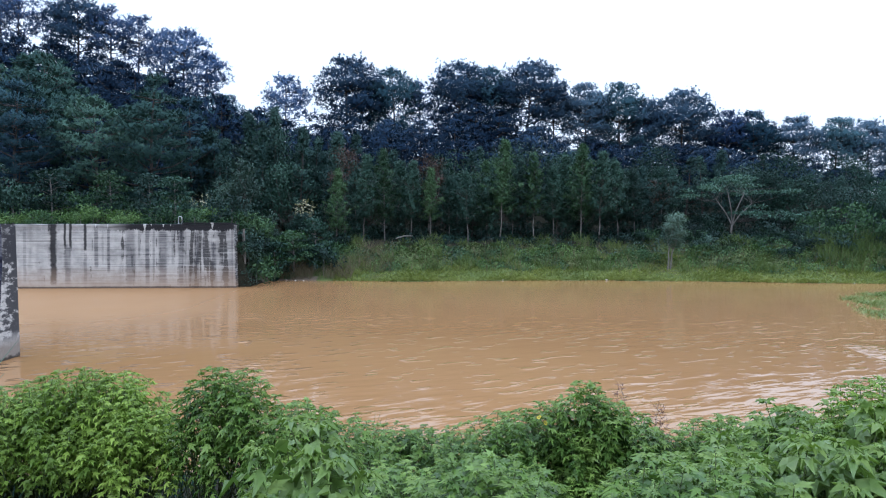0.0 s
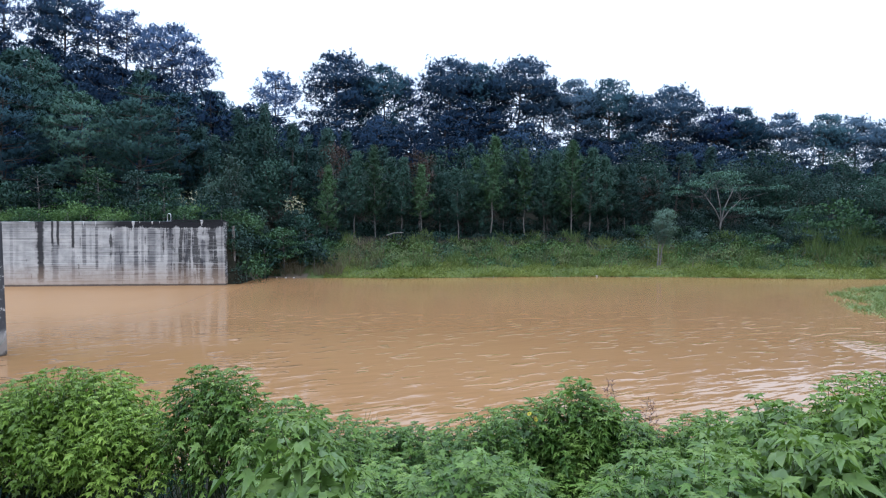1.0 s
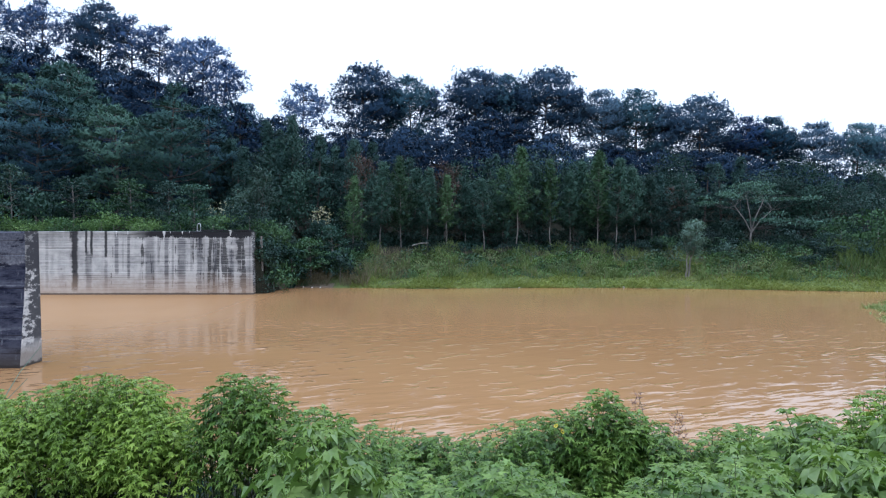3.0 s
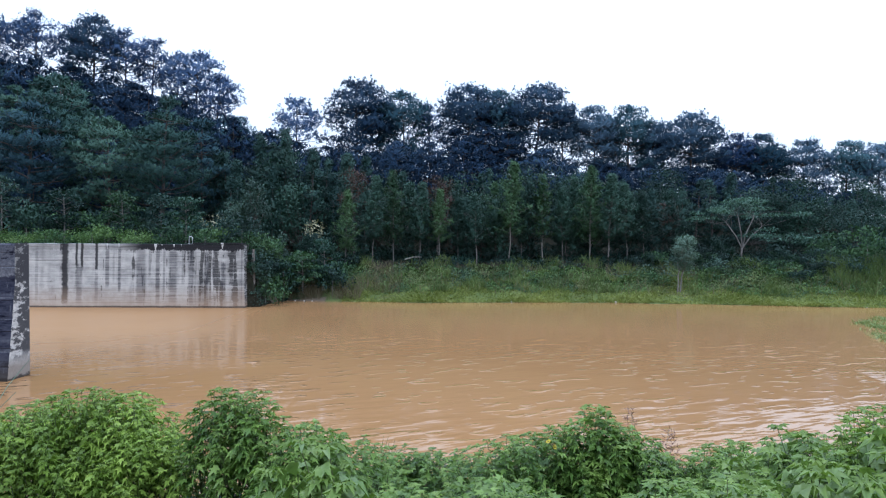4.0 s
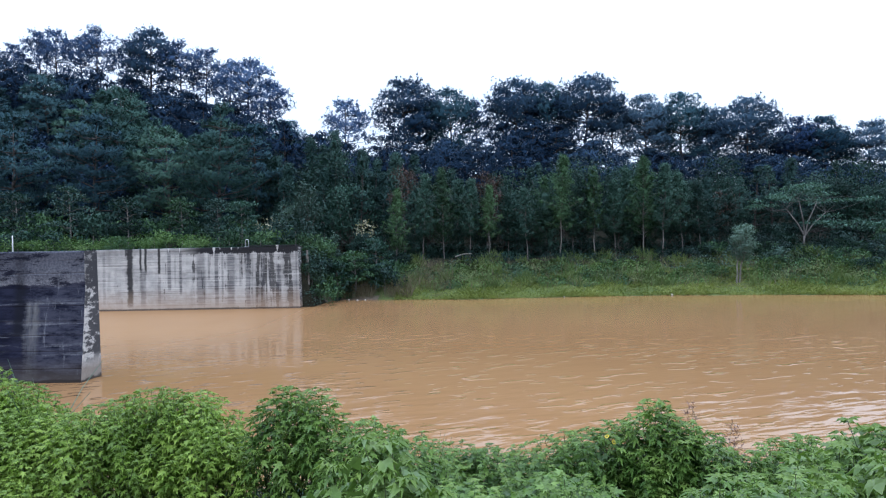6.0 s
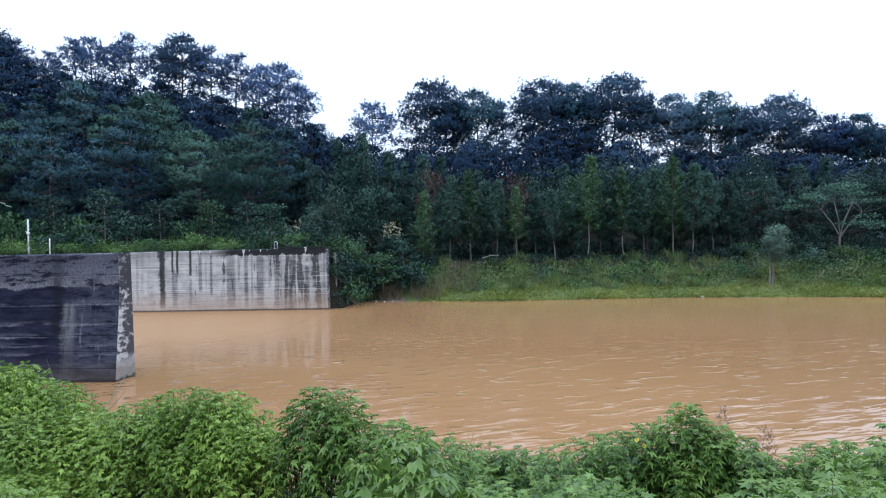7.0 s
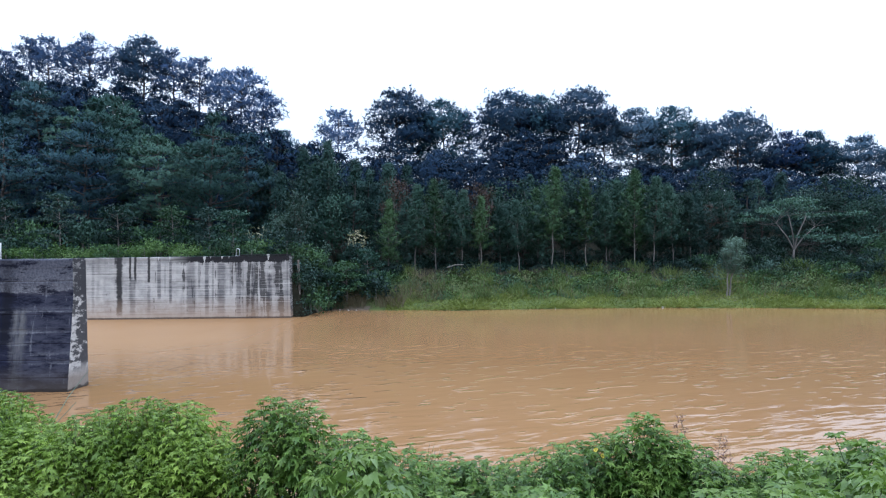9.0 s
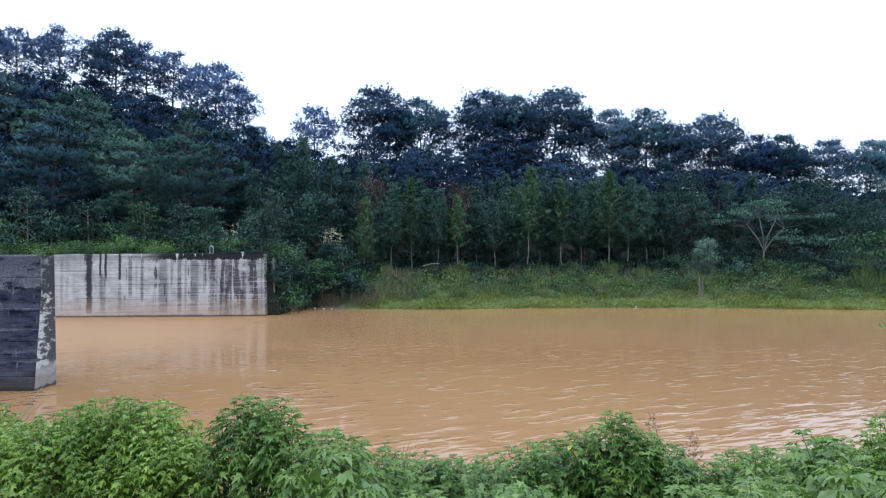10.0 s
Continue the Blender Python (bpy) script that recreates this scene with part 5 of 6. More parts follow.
settle(shrubs, spots, rng_woods, 0.15, 0.5)


def sprawl(seed, hills, tall, wide, xr, sr, count, size, mats):
    """Creepers and low brush that roll over one another in humps: one sheet of leaves for each tone.
    hills: how many humps; tall, wide: their height and half width; xr, sr: the stretch along the bank and up from the waterline."""
    rng = np.random.default_rng(seed)
    hx, hs = rng.uniform(*xr, hills), rng.uniform(*sr, hills)
    hy = np.interp(hx, SHORE_X, SHORE_Y) + hs
    high = rng.uniform(*tall, hills) * (0.6 + 0.4 * smooth(sr[0], sr[1], hs))
    half = rng.uniform(*wide, hills)
    tone = rng.integers(0, len(mats), hills)
    for k, (mat, label) in enumerate(mats):
        mine = np.flatnonzero(tone == k)
        own = mine[rng.integers(0, len(mine), count // len(mats))]
        d = unit(np.stack([rng.normal(size=len(own)), rng.normal(size=len(own)), np.abs(rng.normal(size=len(own))) * 0.8], axis=1))
        r = rng.uniform(0.90, 1.04, (len(own), 1)) + rng.normal(0, 0.05, (len(own), 1)) ** 2
        p = d * r * np.stack([half[own], half[own] * 0.75, high[own]], axis=1)
        x, y = hx[own] + p[:, 0], hy[own] + p[:, 1]
        at = np.stack([x, y, ground_height(x, y) + np.maximum(p[:, 2], 0.02)], axis=1)
        out = unit(d * np.array([0.8, 0.8, 1.2]))
        clear = (np.abs(x - 0.3824 * y) < 0.8) & (y < 59.2)  # no leaves on the camera's line of sight to the small white-stemmed tree
        me = crown_mesh("undergrowth", [rhombs(rng, at[~clear], out[~clear], size, 0.6, 0.35)], (20, 70, -40), mat, 1.0, 0.0, 0.0)
        tagged(new("undergrowth", me), label, "undergrowth", kind="stuff")


sprawl(95, 150, (0.40, 0.95), (0.7, 1.6), (-8, 42), (3.0, 6.6), 52000, 0.17,
       [(SHRUB_LEAF, "low olive green creepers in humps on the far bank"), (TERRACE_LEAF, "fresh green creepers in humps on the far bank"),
        (YOUNG_LEAF, "dull green creepers in humps on the far bank")])
sprawl(96, 95, (0.4, 1.0), (0.8, 1.6), (-9, 62), (5.2, 7.8), 26000, 0.20,
       [(YOUNG_LEAF, "mid-green brush at the foot of the woods"), (SHRUB_LEAF, "olive green brush at the foot of the woods"),
        (DRAPE_LEAF, "grey-green brush at the foot of the woods")])
# Dark leaves added between the trunks to paint the shade there.
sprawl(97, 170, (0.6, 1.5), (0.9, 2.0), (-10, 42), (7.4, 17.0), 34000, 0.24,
       [(BROAD_LEAF, "undergrowth coloured blackish green to stand for shade under the trees"), (MID_LEAF, "undergrowth coloured dark green to stand for shade under the trees")])
sprawl(98, 16, (0.4, 0.9), (0.5, 0.9), (-14.0, -11.4), (-0.2, 2.0), 5600, 0.20,
       [(MID_LEAF, "dark green creepers hanging to the water beside the wall"), (YOUNG_LEAF, "mid-green creepers hanging to the water beside the wall")])


def blades(rng, x, y, length, width, lean):
    """Upright grass blades standing at x, y."""
    n = len(x)
    z = ground_height(x, y) - 0.03
    b = np.stack([x, y, z], axis=1)
    a = rng.uniform(0, math.tau, n)
    side = np.stack([np.cos(a), np.sin(a), np.zeros(n)], axis=1) * width[:, None] * 0.5
    tip = b + np.stack([rng.normal(0, lean, n), rng.normal(0, lean, n), np.ones(n)], axis=1) * length[:, None]
    mid = (b + tip) * 0.5 + np.array([0, 0, 1]) * length[:, None] * 0.08
    v = np.stack([b - side, b + side, mid + side * 0.7, tip, mid - side * 0.7], axis=1).reshape(-1, 3)
    q = np.arange(n)[:, None] * 5
    return v, np.concatenate([q + np.array([0, 1, 2]), q + np.array([0, 2, 4]), q + np.array([4, 2, 3])])


def bank_cover():
    rng = np.random.default_rng(101)
    n = 44000
    x = rng.uniform(-7.5, 64, n)
    y = np.interp(x, SHORE_X, SHORE_Y) + 0.05 + rng.uniform(0, 1, n) ** 1.3 * 5.5
    grow = 0.5 + 0.5 * np.sin(x * 0.7 + 2 * np.sin(y * 0.8))
    v, f = blades(rng, x, y, rng.uniform(0.10, 0.26, n) * (0.6 + 0.8 * grow), rng.uniform(0.05, 0.10, n), 1.3)
    tagged(new("grass", mesh_from("grass", v, f, GRASS)), "bright green grass on the far bank", "grass", kind="stuff")
    n = 38000
    x = rng.uniform(-12, 64, n)
    y = np.interp(x, SHORE_X, SHORE_Y) + 2.2 + rng.uniform(0, 1, n) * 6.9
    keep = np.sin(x * 0.85 + 1.5 * np.sin(y * 0.9 + x * 0.23)) + 0.7 * np.sin(x * 2.3 + y * 1.9) + rng.normal(0, 0.35, n) > 0.1
    keep &= ~((np.abs(x - 0.3824 * y) < 1.0) & (y < 60.5))
    x, y = x[keep], y[keep]
    tall = 0.65 + 0.5 * np.sin(x * 1.7 + np.sin(y * 2.0))
    v, f = blades(rng, x, y, rng.uniform(0.45, 1.05, len(x)) * tall, rng.uniform(0.03, 0.08, len(x)), 0.55)
    tagged(new("weeds", mesh_from("weeds", v, f, WEED)), "taller dull green weeds on the far bank", "weeds", kind="stuff")
    n = 4200
    x = np.concatenate([rng.uniform(-12, 30, n // 3), rng.uniform(-8.5, -2.5, n // 4), rng.uniform(-12.5, -9.5, n // 2 - n // 4), rng.normal(40, 6, n - n // 2 - n // 3)])
    y = np.interp(x, SHORE_X, SHORE_Y) + np.where(x < -6, rng.uniform(0.3, 4.5, n), rng.uniform(2.0, 7.5, n))
    v, f = blades(rng, x, y, rng.uniform(0.6, 1.4, n), rng.uniform(0.02, 0.045, n), 0.4)
    tagged(new("dry_stalks", mesh_from("dry_stalks", v, f, STRAW)), "tan dry stalks among the bank weeds", "weeds", kind="stuff")
    n = 42000
    y = rng.uniform(31, 48.5, n)
    x = np.interp(y, SPIT_Y, SPIT_X) + rng.uniform(0, 1, n) ** 0.7 * 16 + 0.7
    clump = 0.5 + 0.5 * np.sin(x * 1.9 + 2 * np.sin(y * 1.3)) * np.sin(y * 0.9 + x * 0.7)
    keep = clump + rng.normal(0, 0.15, n) > 0.58 - 0.14 * (x - np.interp(y, SPIT_Y, SPIT_X))
    x, y, clump = x[keep], y[keep], clump[keep]
    v, f = blades(rng, x, y, rng.uniform(0.10, 0.32, len(x)) * (0.4 + clump), rng.uniform(0.04, 0.08, len(x)), 1.0)
    v[:, 2] = np.maximum(v[:, 2], -0.05)
    tagged(new("grass", mesh_from("grass", v, f, WATER_GRASS)), "patchy pale green grass growing out of the shallows", "grass", kind="stuff")
    n = 2600
    x, y = rng.uniform(36, 48, n), rng.uniform(57.0, 61.0, n)
    v, f = blades(rng, x, y, rng.uniform(0.9, 1.9, n), rng.uniform(0.04, 0.08, n), 0.35)
    tagged(new("reeds", mesh_from("reeds", v, f, WEED)), "pale grey-green tall reeds at the top of the bank", "reeds", kind="stuff")
    n = 5000
    x, y = rng.uniform(-58, -14.6, n), rng.uniform(52.7, 62, n)
    v, f = blades(rng, x, y, rng.uniform(0.12, 0.4, n), rng.uniform(0.05, 0.10, n), 0.7)
    tagged(new("weeds", mesh_from("weeds", v, f, MID_LEAF)), "rank green weeds on the ground behind the wall", "weeds", kind="stuff")
    # This grass takes a dark leaf colour to deepen the bushes' shade.
    n = 14000
    x, y = rng.uniform(-14, 14, n), rng.uniform(1.5, 13.2, n)
    v, f = blades(rng, x, y, rng.uniform(0.15, 0.5, n), rng.uniform(0.012, 0.025, n), 0.4)
    tagged(new("grass", mesh_from("grass", v, f, MID_LEAF)), "green undergrowth grass, coloured darker for shade beneath the near bushes", "grass", kind="stuff")


bank_cover()


def bare_pole(name, points, r0, mat, label, category):
    root = tagged(new(name), label, category)
    x, y, z = points[0]
    root.matrix_basis = pose(x, y, z)
    t = Tubes()
    t.add([(a - x, b - y, c - z) for a, b, c in points], r0, r0 * 0.6, 7)
    mesh_part("stem", t.mesh("stem", mat), root)


gz = float(ground_height(-13.85, 52.6))
bare_pole("dead_tree", [(-13.85, 52.6, gz - 0.2), (-13.9, 52.6, gz + 2.6), (-13.98, 52.5, 3.0), (-13.92, 52.45, 4.2)], 0.10, PALE_BARK, "bleached bare dead tree beside the end of the wall", "tree")
gz = float(ground_height(-9.6, 61.5))
bare_pole("stake", [(-9.6, 61.5, gz - 0.2), (-9.58, 61.5, gz + 0.9), (-9.55, 61.5, gz + 1.9)], 0.05, PALE_BARK, "pale wooden stake among the bank weeds", "stake")

(x0, y0, z0), (x1, y1, z1) = (-2.37, 65.0, 3.47), (-0.7, 65.0, 3.74)
bare_pole("fallen_branch", [(x0, y0, z0), ((x0 + x1) / 2, y0 - 0.1, (z0 + z1) / 2 + 0.12), (x1, y1, z1)], 0.07, PALE_BARK, "pale fallen branch lying at the foot of the woods", "branch")

# ---------------------------------------------------------------- near bushes
LEAF_OUT = np.array([(0, 0, 0), (0.35, 0.16, -0.09), (0.18, 0.36, 0.01), (0.41, 0.70, -0.16), (0.14, 0.63, -0.02), (0, 1.12, -0.28),
                     (-0.14, 0.63, -0.02), (-0.41, 0.70, -0.16), (-0.18, 0.36, 0.01), (-0.35, 0.16, -0.09), (0, 0.38, -0.06)])
BROAD_OUT = np.array([(0, 0, 0), (0.38, 0.13, -0.10), (0.25, 0.36, 0.0), (0.48, 0.68, -0.18), (0.20, 0.66, -0.03), (0, 1.12, -0.30),
                      (-0.20, 0.66, -0.03), (-0.48, 0.68, -0.18), (-0.25, 0.36, 0.0), (-0.38, 0.13, -0.10), (0, 0.45, -0.07)])
LEAF_FACES = np.array([(k, (k + 1) % 10, 10) for k in range(10)])


def lobed_leaves(rng, at, ahead, size, flat=0.28, outline=LEAF_OUT):
    """Five-lobed leaves at the points, lying along ahead: verts and faces."""
    n = len(at)
    y = unit(ahead)
    up = rng.normal(0, flat, (n, 3)) + np.array([0, 0, 1.0])
    x = unit(np.cross(y, up))
    z = np.cross(x, y)
    s = np.asarray(size).reshape(-1, 1, 1)
    curl = rng.uniform(0.5, 2.2, (n, 1, 1))
    narrow = rng.uniform(0.75, 1.05, (n, 1, 1))
    loc = outline[None]
    v = at[:, None] + s * (x[:, None] * loc[..., 0:1] * narrow + y[:, None] * loc[..., 1:2] + z[:, None] * loc[..., 2:3] * curl)
    f = LEAF_FACES[None] + (np.arange(n) * 11)[:, None, None]
    return v.reshape(-1, 3), f.reshape(-1, 3)


def bush_frame(rng, h, w, stems, wood, leaf_size, density=1.0, bare=0.42, uneven=0.09):
    """Stems that rise and spread; returns leaf points, their directions and sizes, for grown and for young leaves."""
    grown, young = [[], [], []], [[], [], []]
    for i in range(stems):
        a = i * 2.4 + rng.uniform(-0.4, 0.4)
        f = math.sqrt((i + 0.5) / stems)
        top_r = w * 0.5 * f * rng.uniform(0.8, 1.08)
        top_z = h * (1 - 0.50 * f ** 2.6) * rng.uniform(1 - uneven, 1.0)
        b = np.array([math.cos(a) * top_r * 0.35, math.sin(a) * top_r * 0.35, -0.1])
        t = np.array([math.cos(a) * top_r, math.sin(a) * top_r, top_z])
        pts = limb_points(rng, b, t, 0.0, 5)
        wood.add(pts, 0.010, 0.003, 4)
        length = np.linalg.norm(t - b)
        n = int(length * (1 - bare) / 0.034 * density)
        rosette = 7
        for k in range(n + rosette):
            u = bare + (1 - bare) * ((k + rng.uniform(0, 1)) / n) ** 0.8 if k < n else 1.0
            u = min(u, 1.0)
            q = u * 4
            j = min(int(q), 3)
            p = np.array(pts[j]) + (np.array(pts[j + 1]) - np.array(pts[j])) * (q - j)
            turn = k * 2.4 + rng.uniform(-0.5, 0.5)
            out = np.array([math.cos(turn), math.sin(turn), 0]) + np.array([math.cos(a), math.sin(a), 0]) * 0.6 * f
            tip_near = float(smooth(0.85, 1.0, u))
            ahead = out + np.array([0, 0, -0.30 + 0.40 * tip_near + rng.normal(0, 0.22)])
            size = leaf_size * rng.uniform(0.65, 1.15) * (1 - 0.3 * tip_near)
            stalk = 0.4 * size * (1 - 0.8 * tip_near)
            if k >= n:
                size *= rng.uniform(0.5, 1.0)
                ahead = ahead + np.array([0, 0, rng.uniform(-0.15, 0.35)])
            dest = young if k >= n + 1 else grown
            dest[0].append(p + unit(out[None])[0] * stalk)
            dest[1].append(ahead)
            dest[2].append(size)
    return [np.array(a) for a in grown], [np.array(a) for a in young]


def leafy_bush(seed, h, w, stems, leaf_size, label, density=1.0, leaf=BUSH_LEAF, uneven=0.09):
    rng = np.random.default_rng(seed)
    root = tagged(new("leafy_bush"), label, "bush", "bushes on the near bank")
    wood = Tubes()
    grown, young = bush_frame(rng, h, w, stems, wood, leaf_size, density, 0.58, uneven)
    tagged(mesh_part("trunk", wood.mesh("trunk", STEM), root), kind="stuff")
    v, f = lobed_leaves(rng, *grown)
    tagged(mesh_part("leaves", mesh_from("leaves", v, f, leaf), root), kind="stuff")
    v, f = lobed_leaves(rng, *young)
    tagged(mesh_part("young_leaves", mesh_from("young_leaves", v, f, BUSH_TIP), root, "yellow-green shoot tips"), kind="stuff")
    return root


def big_leaf_plant(seed, x, y, h, w, stems, leaf_size, label):
    """A plant close by: every leaf is a piece of its own."""
    rng = np.random.default_rng(seed)
    root = tagged(new("leafy_bush"), label, "bush", "bushes on the near bank")
    root.matrix_basis = place(x, y, 0, 1.0, 0.05)
    wood = Tubes()
    grown, young = bush_frame(rng, h, w, stems, wood, leaf_size, 0.75, 0.25)
    tagged(mesh_part("trunk", wood.mesh("trunk", STEM), root), kind="stuff")
    shapes = []
    for k in range(4):
        v, f = lobed_leaves(rng, np.zeros((1, 3)), np.array([[0, 1.0, 0]]), [1.0], 0.05, BROAD_OUT)
        shapes.append((mesh_from("leaf", v, f, BIG_LEAF), mesh_from("leaf", v, f, BUSH_TIP)))
    for kind, (at, ahead, size) in enumerate((grown, young)):
        for p, d, s in zip(at, ahead, size):
            ob = mesh_part("leaf", shapes[int(rng.integers(4))][kind], root)
            yv = Vector(d).normalized()
            xv = yv.cross(Vector(rng.normal(0, 0.35, 3)) + Vector((0, 0, 1))).normalized()
            zv = xv.cross(yv)
            m = Matrix((xv, yv, zv)).transposed().to_4x4()
            ob.matrix_basis = Matrix.Translation(Vector(p)) @ m @ Matrix.Scale(float(s), 4)
    return root


rng_bush = np.random.default_rng(131)
PALE_LABEL = "light yellow-green leafy bush in a dense dome"
BUSH_LABEL = "leafy green bush with lobed leaves on the near bank"
bushes = [
    (lambda: leafy_bush(141, 1.8, 1.9, 46, 0.145, BUSH_LABEL, 1.1), 1.8),
    (lambda: leafy_bush(142, 1.8, 1.5, 48, 0.145, BUSH_LABEL, 1.1), 1.8),
    (lambda: leafy_bush(143, 1.8, 2.3, 60, 0.14, BUSH_LABEL, 1.1), 1.8),
    (lambda: leafy_bush(144, 1.8, 1.7, 42, 0.16, BUSH_LABEL, 1.05), 1.8),
    (lambda: leafy_bush(145, 1.8, 2.2, 96, 0.125, PALE_LABEL, 1.0, BUSH_PALE, 0.035), 1.8),
    (lambda: leafy_bush(146, 1.8, 1.8, 84, 0.13, PALE_LABEL, 1.0, BUSH_PALE, 0.035), 1.8),
    (lambda: leafy_bush(147, 1.8, 1.1, 44, 0.14, "upright leafy green bush with dense tips", 1.1, BUSH_LEAF, 0.05), 1.8)]
# x, y, height of the top above the water, which bush.
DOMES = [
    (-8.1, 9.3, 3.45, 4), (-7.5, 9.3, 3.40, 5), (-6.95, 9.1, 3.15, 4), (-6.3, 8.9, 2.85, 5), (-5.75, 8.6, 2.80, 4), (-5.05, 8.6, 2.98, 4),
    (-4.5, 8.6, 3.14, 4), (-3.95, 8.6, 3.10, 5), (-3.65, 8.3, 2.75, 5), (-6.6, 8.3, 2.85, 4), (-7.4, 8.5, 3.1, 5),
    (-2.60, 8.1, 3.26, 6), (-2.08, 8.0, 3.28, 6), (-1.35, 7.5, 3.05, 1)]
HEDGE = [
    (-0.95, 8.0, 2.70, 0), (0.1, 9.0, 2.24, 3), (-0.4, 9.3, 2.17, 0), (0.75, 8.4, 2.32, 0), (1.1, 7.8, 2.74, 2), (1.5, 7.6, 2.94, 0), (1.97, 7.5, 3.20, 6),
    (2.3, 7.5, 2.98, 1), (2.75, 7.5, 2.68, 3), (3.05, 7.6, 2.42, 3), (3.45, 7.4, 2.82, 0), (3.95, 7.4, 2.76, 2), (4.9, 7.9, 2.7, 3), (5.6, 7.2, 3.0, 0),
    (3.9, 6.5, 3.10, 1), (3.95, 5.2, 3.76, 5), (4.7, 5.5, 3.72, 1), (5.4, 6.1, 3.6, 5), (3.25, 5.1, 3.52, 3)]
spots = [(x, y, top - float(ground_height(x, y)), k) for x, y, top, k in DOMES + HEDGE]
for k, (x, y) in enumerate(scatter(rng_bush, 30, (-7.5, 7.5), (3.4, 7.6), 0.85)):
    if abs(x) > 0.8 * y + 1.2 or (-4.6 < x < -0.9 and y > 4.0):
        continue
    top = 5 - 0.362 * y + rng_bush.uniform(-0.25, 0.08)
    spots.append((x, y, top - float(ground_height(x, y)), 4 + k % 2 if x < -2.6 else k % 4))
settle(bushes, spots, rng_bush, 0.05, 0.75)
big_leaf_plant(151, -0.62, 3.6, 1.38, 0.85, 15, 0.18, "tall plant with large lobed blue-green leaves among the bushes")
big_leaf_plant(152, 2.75, 4.2, 1.34, 1.3, 20, 0.21, "bush with large glossy lobed leaves on the near bank")
big_leaf_plant(153, 3.55, 4.6, 1.55, 1.4, 22, 0.21, "bush with large glossy lobed leaves on the near bank")
big_leaf_plant(155, 4.25, 4.75, 1.58, 1.5, 24, 0.22, "bush with large glossy lobed leaves on the near bank")
big_leaf_plant(156, 3.1, 5.3, 1.52, 1.5, 20, 0.19, "bush with large glossy lobed leaves on the near bank")
big_leaf_plant(154, 2.0, 3.9, 1.15, 1.1, 16, 0.19, "low bush with large glossy lobed leaves on the near bank")


def seed_stalks(x, y, h, seed):
    rng = np.random.default_rng(seed)
    root = tagged(new("dry_weed"), "dry reddish weed stalks with feathery seed heads", "weed", "dry weeds by the water")
    root.matrix_basis = place(x, y, 0, 1.0, 0.05)
    for k in range(4):
        wood = Tubes()
        tip = np.array([rng.normal(0, 0.22), rng.normal(0, 0.15), h * rng.uniform(0.7, 1.0)])
        wood.add(limb_points(rng, (tip[0] * 0.2, tip[1] * 0.2, 0), tip, 0.0, 4), 0.006, 0.003, 4)
        p, o = ball(rng, 34, (0.10, 0.10, 0.17))
        v, f, _ = needles(rng, tip - np.array([0, 0, 0.12]) + p, o, 3, 0.08, 0.008, 0.6)
        mesh_part("stalk", wood.mesh("stalk", STRAW), root)
        mesh_part("seed_head", mesh_from("seed_head", v, f, RED_STALK), root, "reddish seed head")


seed_stalks(2.75, 8.3, 1.75, 161)
seed_stalks(3.1, 8.5, 1.35, 162)
seed_stalks(3.4, 8.7, 1.05, 163)


def frond_sapling(x, y, top):
    """A slim sapling with arching pinnate fronds."""
    rng = np.random.default_rng(175)
    root = tagged(new("sapling"), "slim sapling with pale grey-green feathery fronds", "sapling")
    base = float(ground_height(x, y))
    root.matrix_basis = pose(x, y, base - 0.05)
    h = top - base
    t = Tubes()
    t.add([(0, 0, 0), (0.05, 0, h * 0.5), (0.02, 0, h * 0.97)], 0.035, 0.015, 7)
    mesh_part("trunk", t.mesh("trunk", GREY_BARK), root)
    for k in range(11):
        a = k * 2.4 - 0.3
        out = np.array([math.cos(a), math.sin(a), 0])
        side = np.array([-math.sin(a), math.cos(a), 0])
        ln = rng.uniform(0.75, 1.05)
        z0 = h * rng.uniform(0.87, 0.98)
        v, f = [], []
        for j in range(12):
            u = (j + 1) / 12
            p = out * ln * u + np.array([0, 0, z0 + ln * (0.25 * u - 0.45 * u * u)])
            for s in (-1, 1):
                tip = p + side * s * 0.24 * (1.05 - u * 0.7) + out * 0.10 + np.array([0, 0, -0.05])
                n = len(v)
                v += [p - out * 0.018, (p + tip) / 2 - out * 0.03, tip, (p + tip) / 2 + out * 0.03]
                f.append((n, n + 1, n + 2, n + 3))
        mesh_part("frond", mesh_from("frond", np.array(v), f, SILVER_LEAF), root)


frond_sapling(-9.5, 10.0, 6.75)


def grass_tuft(x, y, h, count, mat, label, width=0.025, arch=0.5, seed=1):
    """A tussock of long arching blades, each a piece of its own."""
    rng = np.random.default_rng(seed)
    root = tagged(new("grass_tuft"), label, "grass", "grass tufts on the near bank")
    root.matrix_basis = place(x, y, 0, 1.0, 0.03)
    for k in range(count):
        a = rng.uniform(0, math.tau)
        ln = h * rng.uniform(0.65, 1.0)
        out = np.array([math.cos(a), math.sin(a), 0])
        side = np.array([-math.sin(a), math.cos(a), 0]) * width
        v, f = [], []
        for j in range(6):
            t = j / 5
            p = out * (0.05 + arch * ln * t * t * rng.uniform(0.8, 1.1)) + np.array([0, 0, ln * (t - 0.25 * arch * t ** 3)])
            w = (1 - t) ** 0.7 + 0.04
            v += [p - side * w + np.array([0, 0, 0.01]), p, p + side * w + np.array([0, 0, 0.01])]
        for j in range(5):
            for q in (0, 1):
                f.append((j * 3 + q, j * 3 + q + 1, j * 3 + q + 4, j * 3 + q + 3))
        mesh_part("blade", mesh_from("blade", np.array(v), f, mat), root)


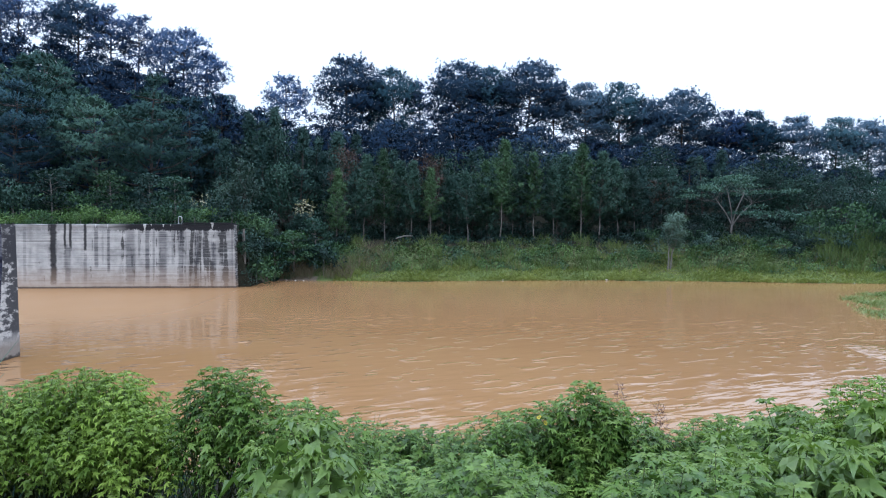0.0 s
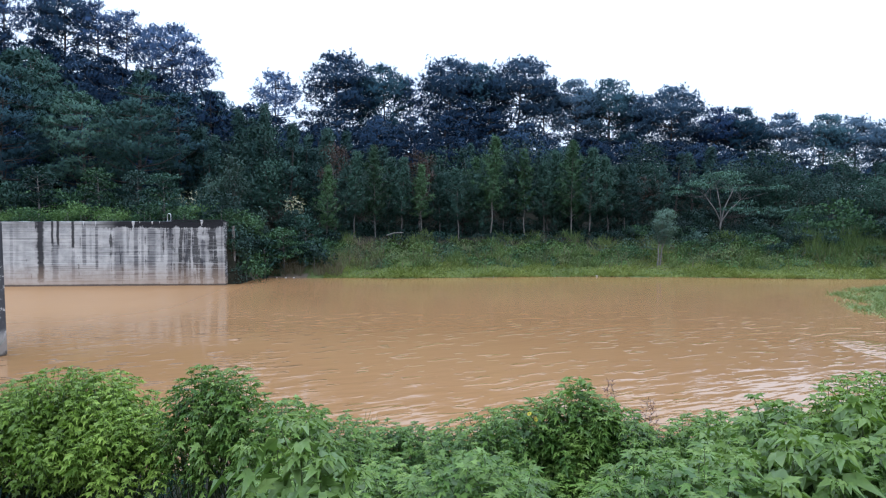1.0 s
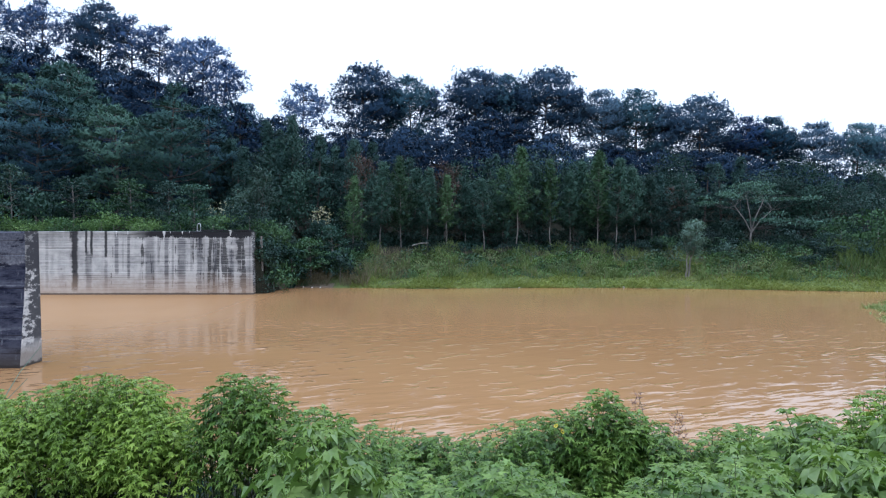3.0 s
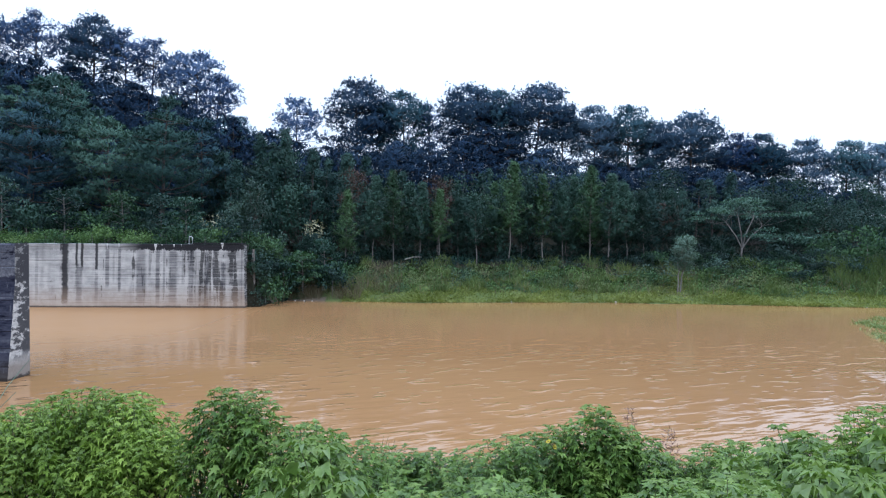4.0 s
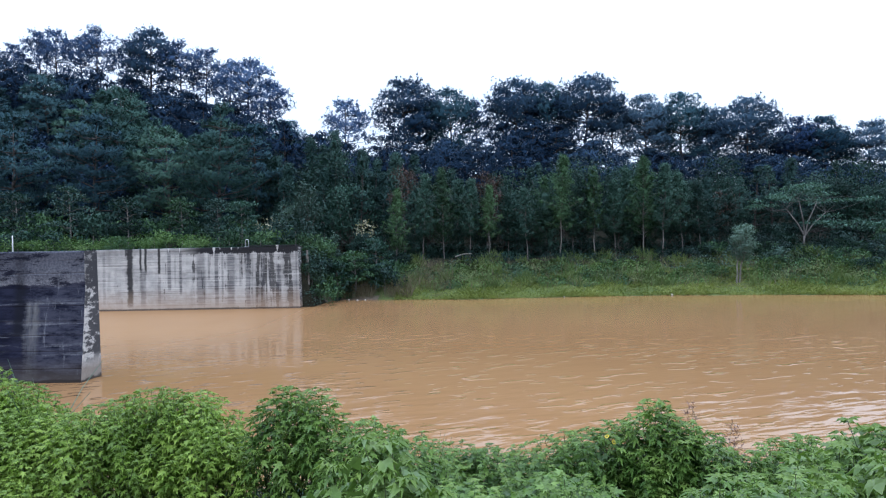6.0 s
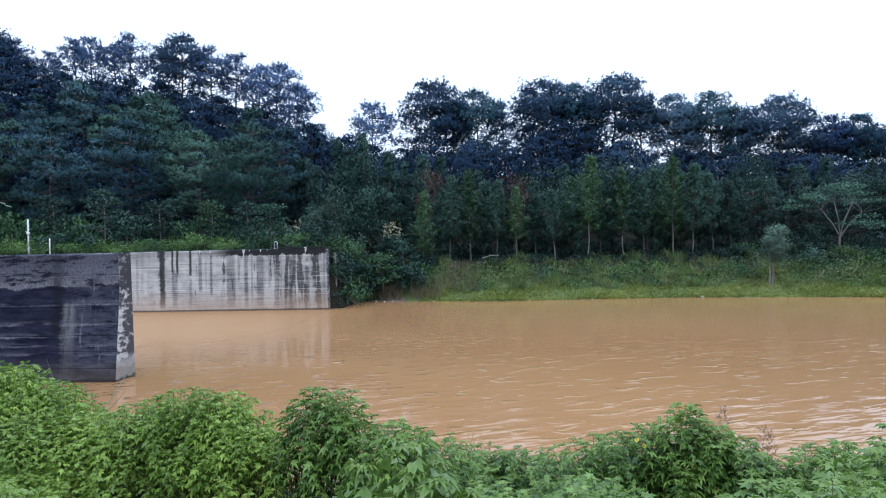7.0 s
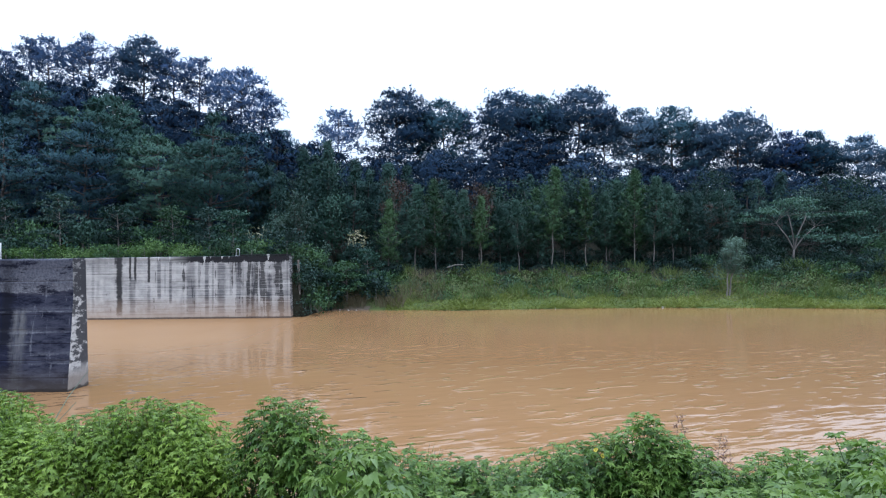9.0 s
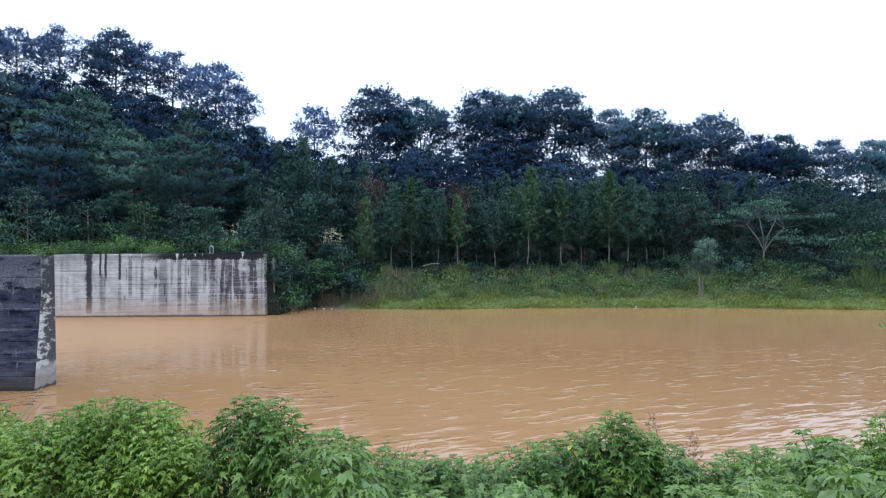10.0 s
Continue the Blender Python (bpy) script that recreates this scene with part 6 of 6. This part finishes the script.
grass_tuft(-6.75, 9.6, 2.9, 8, SILVER_LEAF, "tall grey-green reed blades standing out of the bushes", 0.022, 0.45, 181)
grass_tuft(-6.5, 9.5, 2.8, 7, SILVER_LEAF, "tall grey-green reed blades standing out of the bushes", 0.022, 0.8, 182)
grass_tuft(-0.78, 9.6, 1.45, 22, WEED, "straw-green grass tussock at the edge of the bushes", 0.012, 0.22, 183)
grass_tuft(-0.55, 9.8, 1.25, 18, STRAW, "dry tan grass tussock at the edge of the bushes", 0.010, 0.25, 184)


def yellow_flower(x, y, z, seed):
    rng = np.random.default_rng(seed)
    root = tagged(new("yellow_flower"), "small yellow daisy-like flower on a leafy bush", "flower", "yellow flowers in the bushes")
    root.matrix_basis = pose(x, y, z, rng.uniform(20, 60), 0, rng.uniform(-60, 60))
    for k in range(9):
        a = math.tau * k / 9
        d, sd = np.array([math.cos(a), math.sin(a), 0.15]), np.array([-math.sin(a), math.cos(a), 0]) * 0.012
        v = [d * 0.006, d * 0.018 + sd * 0.6, d * 0.032, d * 0.018 - sd * 0.6]
        mesh_part("petal", mesh_from("petal", np.array(v), [(0, 1, 2, 3)], PETAL), root)
    t = Tubes()
    t.add([(0, 0, -0.25), (0, 0, -0.1), (0, 0, 0.006)], 0.004, 0.006, 6)
    mesh_part("stalk", t.mesh("stalk", STEM), root)


for k, (x, y, z) in enumerate([(1.36, 7.25, 2.80), (1.44, 7.3, 2.72)]):
    yellow_flower(x, y, z, 190 + k)


def litter_piece(x, y, seed, size):
    rng = np.random.default_rng(seed)
    bm = bmesh.new()
    bmesh.ops.create_icosphere(bm, subdivisions=2, radius=size)
    for vert in bm.verts:
        vert.co += Vector(rng.normal(0, size * 0.12, 3))
        vert.co.z *= 0.55
    root = tagged(new("litter"), "scrap of white plastic washed up at the waterline", "litter", "litter at the waterline")
    root.matrix_basis = pose(x, y, max(float(ground_height(x, y)), 0.0) + size * 0.3, 0, 0, rng.uniform(0, 360))
    part("scrap", bm, LITTER, root)


for k, (x, y, s) in enumerate([(16.3, 57.0, 0.11), (7.2, 57.0, 0.06), (6.2, 57.0, 0.05), (-10.8, 57.5, 0.08), (-11.6, 57.7, 0.07), (-10.1, 57.5, 0.06), (36.0, 53.3, 0.05)]):
    litter_piece(x, y, 170 + k, s)
